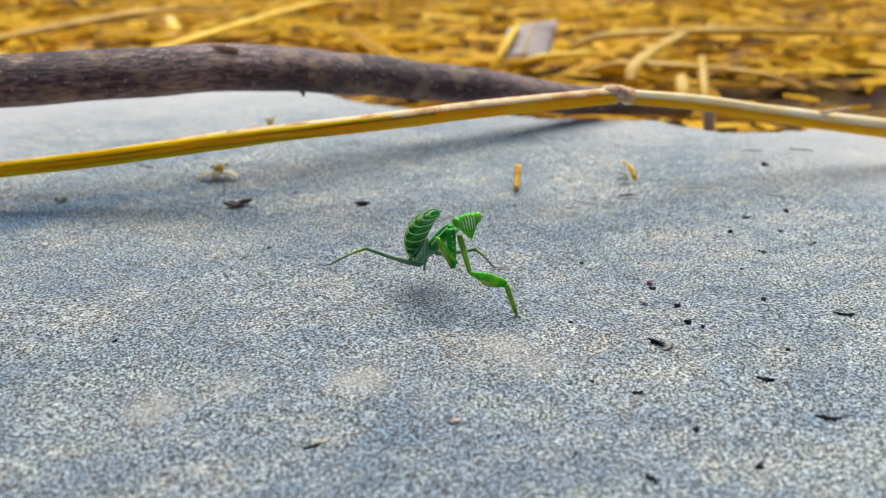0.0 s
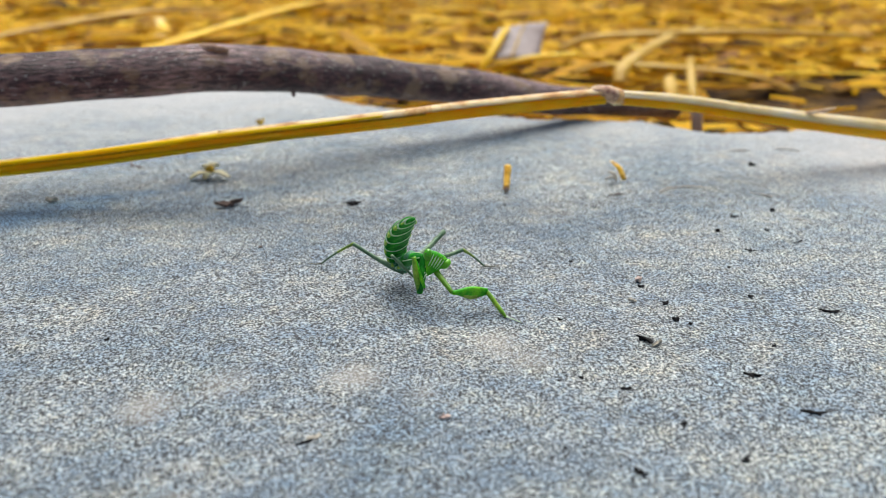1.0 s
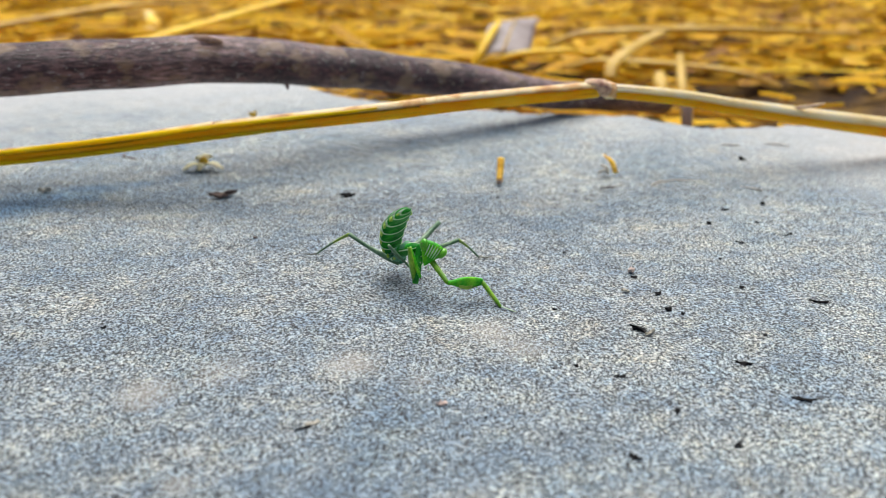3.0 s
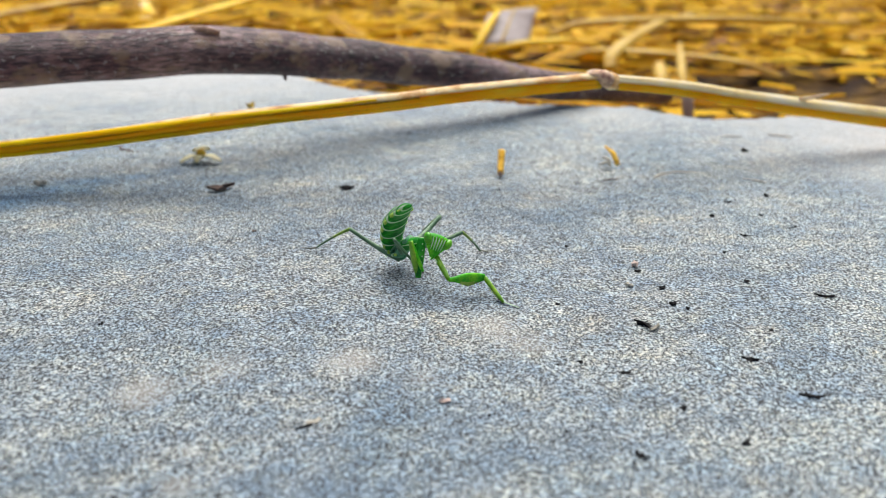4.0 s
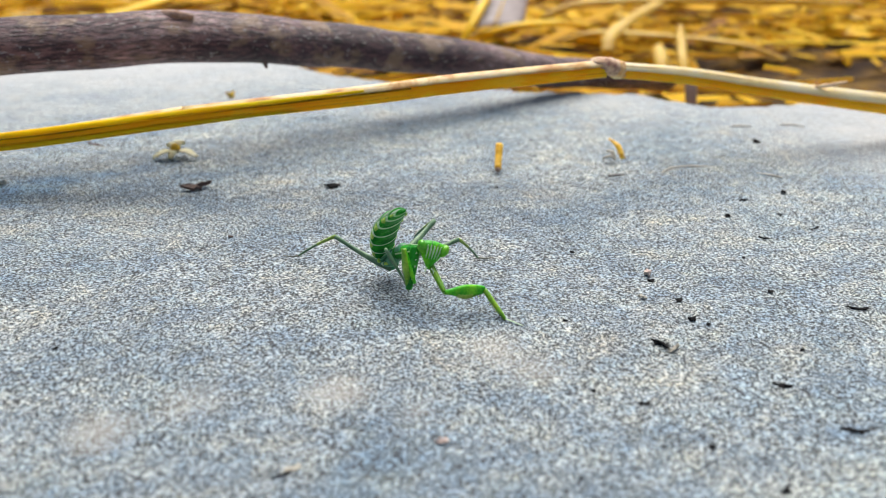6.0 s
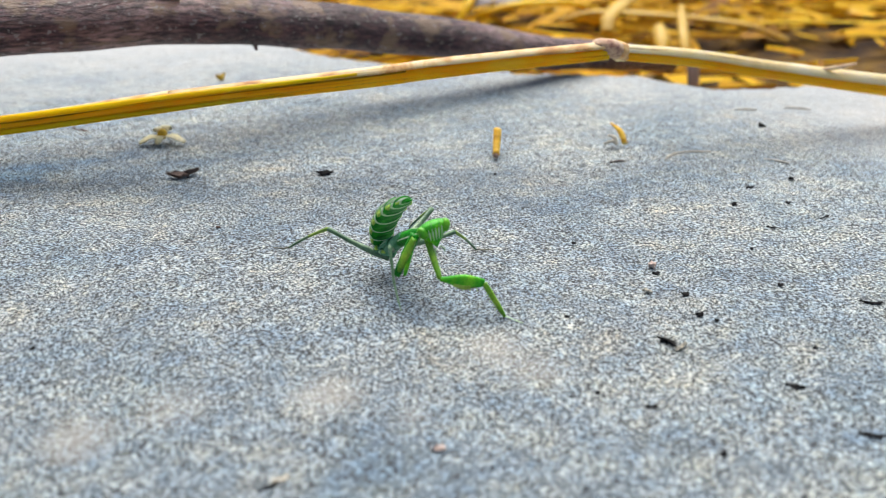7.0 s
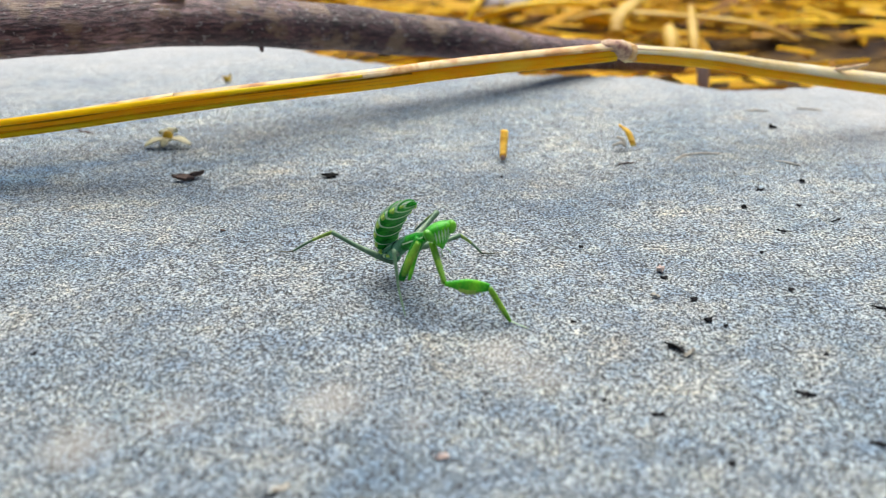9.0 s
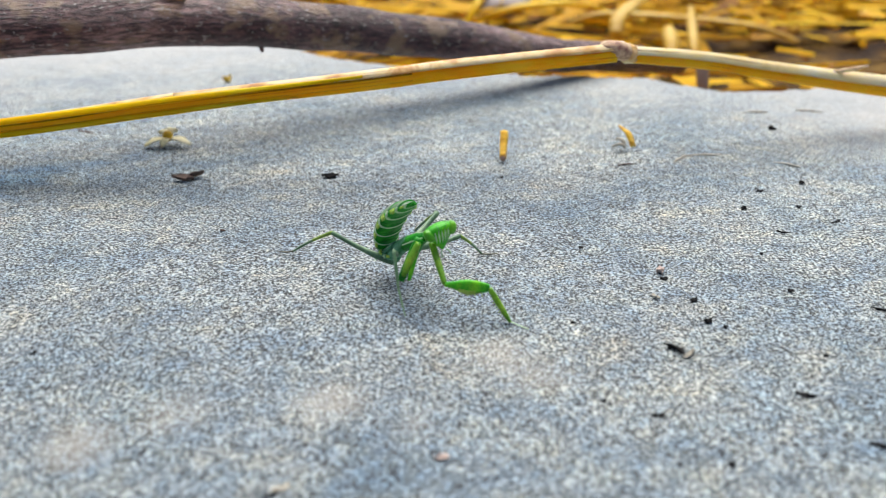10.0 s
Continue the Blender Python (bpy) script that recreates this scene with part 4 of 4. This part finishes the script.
def attitude(t):
    """The pose of every moving part at t seconds."""
    j = joints(t)
    out = {}
    tilt = Matrix.Rotation(radians(j["TILT"].x + 8), 4, "Y")
    base_t = Matrix.Translation(j["T"] * MM - MANTIS_AT) @ tilt
    out["abdomen"] = base_t
    out["thorax"] = bone(j["T"], j["S"])
    out["prothorax"] = bone(j["N"], j["S"])
    x = (j["ER"] - j["EL"]).normalized()
    mid = (j["EL"] + j["ER"]) / 2
    z = mid - j["MO"]
    z = (z - x * z.dot(x)).normalized()
    y = z.cross(x)
    m = Matrix((x, y, z)).transposed().to_4x4()
    m.translation = mid * MM - MANTIS_AT
    out["head"] = m
    # stretched fore leg
    lf = bend(j["LE"], j["LP"], FEMUR, TIBIA, j["LF"])
    out["fore_coxa_l"] = bone(j["LE"], j["LT"], Vector((1, 0, 0.2)))
    out["fore_femur_l"] = bone(j["LE"], lf)
    out["fore_tibia_l"] = bone(lf, j["LP"])
    out["fore_tarsus_l"] = bone(j["LP"] + Vector((0, 0, 0.1)), j["LP"] + Vector((2.2, -1.8, 0.0)))
    # folded fore leg
    out["fore_coxa_r"] = bone(j["RE"], j["RT"], Vector((0.3, -1, 0)))
    rf = j["RE"] + (j["RF"] - j["RE"]).normalized() * FEMUR
    out["fore_femur_r"] = bone(j["RE"], j["RF"], Vector((0.3, -1, 0)))
    out["fore_tibia_r"] = bone(rf, j["RE"] + Vector((1.2, -0.9, 0.5)), Vector((0.3, -1, 0)))
    # walking legs
    hip = j["T"] + Vector((0.1, -0.4, -0.9))
    out["hind_coxa_r"] = bone(j["T"] + Vector((0.9, 0.2, 0.4)), hip + Vector((-0.1, 0, -0.1)))
    ank = Vector((-20.7, 24.4, 0.35))
    knee = bend(hip, ank, *HIND_R, Vector((-14.3, 18.3, 9.0)))
    out["hind_femur_r"], out["hind_tibia_r"] = bone(hip, knee), bone(knee, ank)
    hip = j["T"] + Vector((1.6, 1.2, 0.6))
    ank = Vector((-1.2, 32.0, 0.35))
    knee = bend(hip, ank, *HIND, Vector((5.0, 25.0, 9.5)))
    out["hind_femur_l"], out["hind_tibia_l"] = bone(hip, knee), bone(knee, ank)
    hip = j["S"] + j["HL"]
    ank = Vector((9.4, 23.2, 0.3))
    knee = bend(hip, ank, *MID, Vector((7.2, 16.6, 9.0)))
    out["mid_femur_l"], out["mid_tibia_l"] = bone(hip, knee), bone(knee, ank)
    hip = j["T"].lerp(j["S"], 0.55) + Vector((-0.5, -0.6, -0.6))
    mk = hip + (j["MK"] - hip).normalized() * 4.6
    out["mid_femur_r"] = bone(hip, mk)
    ma = mk + (j["MA"] - mk).normalized() * 5.4
    out["mid_tibia_r"] = bone(mk, ma, Vector((0, -1, 0.2)))
    out["mid_tarsus_r"] = bone(ma, j["MP"], Vector((0, -1, 0.2)))
    return out


def limb(bm, length, radii, flat=None, wave=0.0, mat=0, n=10, k=14, rings=None, sag=0.0):
    """A leg segment along x; radii across, flat upright."""
    pts = [(length * i / (k - 1), 0, sag * math.sin(math.pi * i / (k - 1))) for i in range(k)]
    sweep(bm, [Vector(p) * MM for p in pts], [r * MM for r in along(radii, k)], [r * MM for r in along(flat or radii, k)], n=n, mat=mat, rings=rings)


def spine(bm, a, b, r, mat=0):
    sweep(bm, [Vector(a) * MM, (Vector(a) * 0.5 + Vector(b) * 0.5) * MM, Vector(b) * MM], [r * MM, r * 0.6 * MM, r * 0.08 * MM], up=(0.1, 1, 0.2), n=5, mat=mat)


def build_mantis():
    top = thing("mantis", MANTIS_AT, "small bright green young mantis with a curled-up abdomen", "mantis")
    P = {}

    # ---- abdomen: eight overlapping rings on a line that curls up over the back
    ah = Vector((0.74, -0.67, 0.0)).normalized()
    w = Vector((-ah.y, ah.x, 0))                        # across the body
    curl = [(0.8, 0.7), (-0.6, 0.3), (-1.5, 1.1), (-1.9, 2.8), (-1.6, 4.7), (-0.9, 6.5), (0.3, 8.1), (1.1, 8.9)]
    halfw = (1.1, 1.5, 2.1, 2.7, 3.05, 2.95, 2.4, 1.1)
    halft = (1.0, 1.1, 1.35, 1.6, 1.7, 1.55, 1.1, 0.45)
    N = 8 * 9 + 1
    line = [(ah * p.x + Vector((0, 0, p.y))) for p in catmull([(u, z, 0) for u, z in curl], N)]
    hw, ht = along(halfw, N), along(halft, N)
    first = None
    for s in range(8):
        lo, hi = s * 9, min(s * 9 + 10, N - 1)
        idx = list(range(lo, hi + 1))
        n = 32
        bm = bmesh.new()
        loops = []
        for q, i in enumerate(idx):
            d = (line[min(i + 1, N - 1)] - line[max(i - 1, 0)]).normalized()
            up = w.cross(d).normalized()               # towards the back's hollow side
            f = q / (len(idx) - 1)
            flare = 0.97 + 0.040 * f ** 1.5 - (0.03 if f > 0.97 else 0)
            loop = []
            for k in range(n):
                a = 2 * math.pi * k / n
                c, sn = math.cos(a), math.sin(a)
                edge = 1 + 0.03 * f * max(0, abs(c) - 0.8) * 5
                tt = ht[i] * (0.40 if sn > 0 else 1.0)
                sag = -d * (0.95 * f * sn * hw[i] / 2.8)
                loop.append(bm.verts.new((line[i] + w * (c * hw[i] * flare * edge) + up * (sn * tt * flare) + sag) * MM))
            loops.append(loop)
        for q in range(len(loops) - 1):
            for k in range(n):
                f = bm.faces.new((loops[q][k], loops[q][(k + 1) % n], loops[q + 1][(k + 1) % n], loops[q + 1][k]))
                m = 0
                if 17 < k < 30 and s > 1:
                    m = 3
                elif q >= len(loops) - 3:
                    m = 1
                elif k % 16 in (0, 15) or k % 16 == 1:
                    m = 2 if 2 < q < 7 else 0
                f.material_index, f.smooth = m, True
        bm.faces.new(loops[0][::-1])
        bm.faces.new(loops[-1])
        ob = part("abdomen" if s == 0 else "abdomen_ring", bm, [M_BLUEGREEN if s < 2 else M_GREEN, M_VEIN, M_YELLOW, M_LEG], top if s == 0 else first, "" if s else "broad green abdomen rings with pale rims, curled upwards", own=True)
        if s == 0:
            first = P["abdomen"] = ob
        elif s < 7:
            for sgn in (1, -1):
                i = min(lo + 6, N - 1)
                bm = bmesh.new()
                ball(bm, (line[i] + w * (sgn * hw[i] * 0.985)) * MM, 0.30 * MM, (0.8, 1.0, 1.4), u=8, v=6)
                part("margin_lobe", bm, M_YELLOW, first, own=True)
    for sgn in (1, -1):
        bm = bmesh.new()
        q = line[-1]
        sweep(bm, [(q + w * (0.25 * sgn)) * MM, (q + w * (0.45 * sgn) + ah * 0.5 + Vector((0, 0, 0.4))) * MM, (q + w * (0.5 * sgn) + ah * 0.8 + Vector((0, 0, 0.9))) * MM], [0.16 * MM, 0.13 * MM, 0.04 * MM], n=6)
        part("cercus", bm, M_GREEN, first, own=True)

    # ---- thorax with wing pads
    bm = bmesh.new()
    limb(bm, 5.8, (1.0, 1.15, 1.15, 1.05, 0.95, 0.9), (0.85, 1.0, 1.05, 1.0, 0.95, 0.9), n=20, k=20)
    bmesh.ops.translate(bm, vec=(0, 0, 0.25 * MM), verts=bm.verts)
    P["thorax"] = part("thorax", bm, M_BLUEGREEN, top, own=True)
    for x0, wide in ((-1.3, 1.75), (0.6, 1.6)):
        bm = bmesh.new()
        n, k = 20, 8
        loops = []
        for q in range(k):
            f = q / (k - 1)
            loop = []
            for i in range(n + 1):
                a = math.pi * (0.14 + 0.72 * i / n)
                back = 1.3 * abs(math.cos(a)) ** 1.5
                r = 1.0 + 0.10 * (1 - f)
                loop.append(Vector((x0 + 1.9 * f - back * (1 - f), math.cos(a) * wide * r, math.sin(a) * 1.55 * r)))
            loops.append(loop)
        vo = [[bm.verts.new(p * MM) for p in lp] for lp in loops]
        vi = [[bm.verts.new(Vector((p.x, p.y * 0.9, p.z * 0.9)) * MM) for p in lp] for lp in loops]
        for q in range(k - 1):
            for i in range(n):
                f1 = bm.faces.new((vo[q][i], vo[q + 1][i], vo[q + 1][i + 1], vo[q][i + 1]))
                f1.material_index = 1 if q == 0 or i in (3, n - 4) else 0
                bm.faces.new((vi[q][i + 1], vi[q + 1][i + 1], vi[q + 1][i], vi[q][i]))
        for i in range(n):
            f1 = bm.faces.new((vo[0][i + 1], vi[0][i + 1], vi[0][i], vo[0][i]))
            f1.material_index = 1
            bm.faces.new((vo[-1][i], vi[-1][i], vi[-1][i + 1], vo[-1][i + 1]))
        part("wing_pad", bm, [M_BLUEGREEN, M_VEIN], P["thorax"], "blue-green wing pad with a pale rim", own=True)

    # ---- prothorax, from the neck backwards
    bm = bmesh.new()
    limb(bm, 6.2, (0.60, 0.90, 1.15, 1.18, 1.05, 0.98, 0.95), (0.60, 0.80, 1.0, 1.05, 1.05, 1.0, 1.0), n=18, k=22)
    P["prothorax"] = part("prothorax", bm, M_GREEN, top, own=True)
    bm = bmesh.new()
    limb(bm, 5.8, (0.06, 0.10, 0.10, 0.09, 0.07), n=6, k=20)
    z = along((0.62, 0.82, 1.01, 1.06, 1.06, 1.02), 20)
    for v in bm.verts:
        v.co.z += float(np.interp(v.co.x / MM, np.linspace(0, 5.8, 20), z)) * MM
    part("keel", bm, M_VEIN, P["prothorax"], "pale ridge along the neck shield", own=True)
    for sgn in (1, -1):
        bm = bmesh.new()
        sweep(bm, [Vector((x, sgn * float(np.interp(x, (0, 1, 2, 3, 4.1, 5.2), (0.61, 0.91, 1.16, 1.19, 1.07, 1.0))), 0.05)) * MM for x in np.linspace(0.2, 5.2, 16)], [0.11 * MM] * 16, n=6)
        part("shield_edge", bm, M_VEIN, P["prothorax"], own=True)

    # ---- head: a wedge with eyes on its upper corners
    bm = bmesh.new()
    bmesh.ops.create_uvsphere(bm, u_segments=28, v_segments=20, radius=1.0)
    for v in bm.verts:
        x, y, z = v.co
        h = 1.0 * z if z > 0 else 2.55 * z
        f = (h + 2.55) / 3.55
        wx = 0.42 + 1.62 * min(1, f * 1.15) ** 0.95
        dy = 0.5 + 0.65 * f
        v.co = Vector((x * wx * (1.0 if z < 0.2 else 1.05), y * dy * (0.85 if y < 0 else 1.15) + 0.25 * (1 - f), h)) * MM
    P["head"] = part("head", bm, M_BRIGHT, top, "bright green triangular head with pale face stripes", own=True)
    for sgn in (1, -1):
        bm = bmesh.new()
        ball(bm, (0, 0, 0), MM, (0.58, 0.76, 0.84), u=20, v=14)
        bmesh.ops.rotate(bm, matrix=Matrix.Rotation(radians(22 * sgn), 3, "Y"), verts=bm.verts)
        bmesh.ops.translate(bm, vec=Vector((sgn * 1.42, -0.12, 0.05)) * MM, verts=bm.verts)
        part("eye", bm, M_EYE, P["head"], "smooth glossy green eye", own=True)
        bm = bmesh.new()
        ball(bm, Vector((sgn * 1.95, -0.62, 0.02)) * MM, 0.08 * MM, u=8, v=6)
        part("pupil", bm, M_CLAW, P["head"], "tiny dark pupil spot", own=True)
    for x in (-0.95, -0.5, -0.05, 0.42, 0.88):
        bm = bmesh.new()
        pts = []
        for i in range(12):
            z = 0.45 - i * 0.155
            f = (z + 2.75) / 3.9
            wx = 0.42 + 1.62 * min(1, f * 1.15) ** 0.95
            zz = z / (1.15 if z > 0 else 2.75)
            rr = math.sqrt(max(0.02, 1 - zz * zz - (x / wx * (0.75 + 0.25 * f)) ** 2))
            pts.append(Vector((x * (0.55 + 0.45 * f), -rr * (0.5 + 0.65 * f) * 0.86 + 0.25 * (1 - f), z)) * MM)
        sweep(bm, pts, [r * MM for r in along((0.03, 0.10, 0.10, 0.08, 0.03), 12)], up=(0, 1, 0), n=6)
        part("face_stripe", bm, M_VEIN, P["head"], "pale green face stripe", own=True)
    for sgn in (1, -1):
        bm = bmesh.new()
        sweep(bm, [p * MM for p in catmull([(sgn * 0.35, -0.75, 0.35), (sgn * 0.55, -0.95, 1.2), (sgn * 0.7, -0.75, 2.2), (sgn * 1.0, -0.4, 3.2)], 16)], [r * MM for r in along((0.045, 0.018, 0.012, 0.008), 16)], up=(0, 1, 0), n=6)
        part("antenna", bm, M_LEG, P["head"], "thread-thin pale antenna", own=True)
        bm = bmesh.new()
        sweep(bm, [Vector(p) * MM for p in ((sgn * 0.3, -0.2, -2.35), (sgn * 0.55, -0.55, -2.6), (sgn * 0.5, -0.75, -2.95))], [0.10 * MM, 0.09 * MM, 0.05 * MM], up=(0, 1, 0), n=6)
        part("palp", bm, M_VEIN, P["head"], own=True)

    for ob in (P["head"], *P["head"].children):
        ob.data.transform(Matrix.Scale(1.22, 4))

    # ---- the two catching legs
    for side in ("l", "r"):
        bm = bmesh.new()
        fat = 0.84 if side == "l" else 1.25
        limb(bm, 6.6, [fat * r for r in (0.40, 0.50, 0.58, 0.62, 0.60)], [fat * r for r in (0.42, 0.50, 0.56, 0.60, 0.58)], n=12, k=16)
        P["fore_coxa_" + side] = part("fore_coxa", bm, M_ARM if side == "l" else M_GREEN, top, own=True)
        for i in range(5):
            bm = bmesh.new()
            ball(bm, Vector((1.6 + i * 1.0, -0.05 + 0.08 * math.sin(i * 2), 0.53 * fat)) * MM, 0.15 * MM, (1, 1, 0.8), u=8, v=6)
            part("bead", bm, M_VEIN, P["fore_coxa_" + side], own=True)
        bm = bmesh.new()
        limb(bm, FEMUR, (0.34, 0.42, 0.50, 0.52, 0.48, 0.40, 0.34), (0.34, 0.50, 0.82, 1.00, 0.98, 0.84, 0.58), n=20, k=24)
        for v in bm.verts:                                        # the belly of the thigh hangs a little lower behind the middle
            f = v.co.x / (FEMUR * MM)
            if v.co.z < 0:
                v.co.z *= 1.0 + 0.35 * math.exp(-((f - 0.55) / 0.2) ** 2)
        for f in bm.faces:
            c = f.calc_center_median() / MM
            if c.y < -0.10 and -0.95 < c.z < -0.30 and 1.9 < c.x < 4.4:
                f.material_index = 1
            elif c.z < -0.55 and 1.5 < c.x < 5.2:
                f.material_index = 2
        P["fore_femur_" + side] = part("fore_femur", bm, [M_BRIGHT if side == "l" else M_ARM, M_YELLOW, M_LEGTIP], top, "broad bright green thigh with a yellowish inner patch", own=True)
        for i in range(7):
            bm = bmesh.new()
            x = 2.2 + i * 0.5
            spine(bm, (x, -0.1, -0.95 + 0.05 * abs(i - 3)), (x + 0.3, -0.18, -1.6 + 0.05 * abs(i - 3)), 0.10)
            part("thorn", bm, M_CLAW if i % 2 else M_LEGTIP, P["fore_femur_" + side], own=True)
        bm = bmesh.new()
        limb(bm, TIBIA, (0.36, 0.38, 0.37, 0.35, 0.32, 0.22), (0.42, 0.46, 0.44, 0.42, 0.37, 0.24), n=12, k=16)
        P["fore_tibia_" + side] = part("fore_tibia", bm, M_ARM if side == "l" else M_BRIGHT, top, "olive green spiny shin", own=True)
        for i in range(8):
            bm = bmesh.new()
            x = 1.4 + i * 0.48
            spine(bm, (x, 0, -0.30), (x + 0.32, -0.06, -1.0), 0.11)
            part("thorn", bm, M_CLAW if i > 5 else M_LEGTIP, P["fore_tibia_" + side], own=True)
        bm = bmesh.new()
        sweep(bm, [p * MM for p in catmull([(TIBIA - 0.7, 0, -0.1), (TIBIA + 0.05, 0, -0.25), (TIBIA + 0.15, 0, -0.62), (TIBIA - 0.05, 0, -0.85)], 8)], [r * MM for r in along((0.15, 0.12, 0.08, 0.02), 8)], up=(0, 1, 0), n=6)
        part("claw", bm, M_CLAW, P["fore_tibia_" + side], "dark hooked claw", own=True)
    bm = bmesh.new()
    limb(bm, 3.0, (0.11, 0.08, 0.09, 0.05), n=6, k=8)
    P["fore_tarsus_l"] = part("fore_tarsus", bm, M_VEIN, top, "thread-thin pale foot", own=True)

    # ---- walking legs
    for key, l1, l2 in (("hind_%s_r", *HIND_R), ("hind_%s_l", *HIND), ("mid_%s_l", *MID)):
        slot = key % "femur"
        bm = bmesh.new()
        thick = 1.35 if key == "hind_%s_l" else 1.08
        limb(bm, l1, [thick * r for r in (0.40, 0.46, 0.40, 0.33, 0.30, 0.34)], [thick * r for r in (0.44, 0.52, 0.44, 0.36, 0.32, 0.36)], n=10, k=16, sag=-0.25)
        P[slot] = part(slot[:-2], bm, M_LEG, top, own=True)
        slot = key % "tibia"
        bm = bmesh.new()
        limb(bm, l2, (0.31, 0.25, 0.22, 0.20, 0.17), n=8, k=14, rings=lambda i, k: 0 if i < 6 else 1, sag=0.2)
        P[slot] = part(slot[:-2], bm, [M_LEGTIP, M_LEG], top, own=True)
    bm = bmesh.new()
    limb(bm, 1.7, (0.45, 0.70, 0.72, 0.60, 0.25), n=12, k=12)
    P["hind_coxa_r"] = part("hind_coxa", bm, M_BLUEGREEN, top, own=True)
    bm = bmesh.new()
    limb(bm, 4.7, (0.28, 0.32, 0.28, 0.25), (0.3, 0.36, 0.3, 0.26), n=10, k=12)
    P["mid_femur_r"] = part("mid_femur", bm, M_LEG, top, own=True)
    bm = bmesh.new()
    limb(bm, 5.5, (0.27, 0.25, 0.22, 0.19), n=8, k=12)
    P["mid_tibia_r"] = part("mid_tibia", bm, M_LEG, top, own=True)
    bm = bmesh.new()
    limb(bm, 4.6, (0.19, 0.15, 0.16, 0.12, 0.05), n=7, k=12)
    P["mid_tarsus_r"] = part("mid_tarsus", bm, M_LEG, top, own=True)
    # feet that stay on the ground
    for name, pts in (("hind_tarsus", ((-20.7, 24.4, 0.35), (-22.0, 24.3, 0.2), (-23.4, 24.9, 0.14))), ("mid_tarsus", ((9.4, 23.2, 0.3), (10.8, 23.2, 0.18), (12.3, 23.7, 0.14))), ("hind_tarsus", ((-1.2, 32.0, 0.35), (-1.0, 33.5, 0.2), (-0.8, 35.2, 0.14)))):
        bm = bmesh.new()
        sweep(bm, [p * MM for p in catmull(pts, 12)], [r * MM for r in along((0.17, 0.13, 0.14, 0.10, 0.05), 12)], n=7)
        part(name, bm, M_FOOT, top, "thin jointed greyish foot")
    return top, P


mantis, MANTIS_PARTS = build_mantis()


def motions():
    times = sorted({round(0.05 * i, 2) for i in range(0, 19)} | {round(0.5 * i, 1) for i in range(2, 21)} | {round(3.5 + 0.1 * i, 1) for i in range(5)} | {round(5.6 + 0.1 * i, 1) for i in range(20)})
    rows = {k: [] for k in MANTIS_PARTS}
    for t in times:
        for k, m in attitude(t).items():
            rows[k].append((t, m))
    for k, ob in MANTIS_PARTS.items():
        walk(ob, rows[k])


motions()
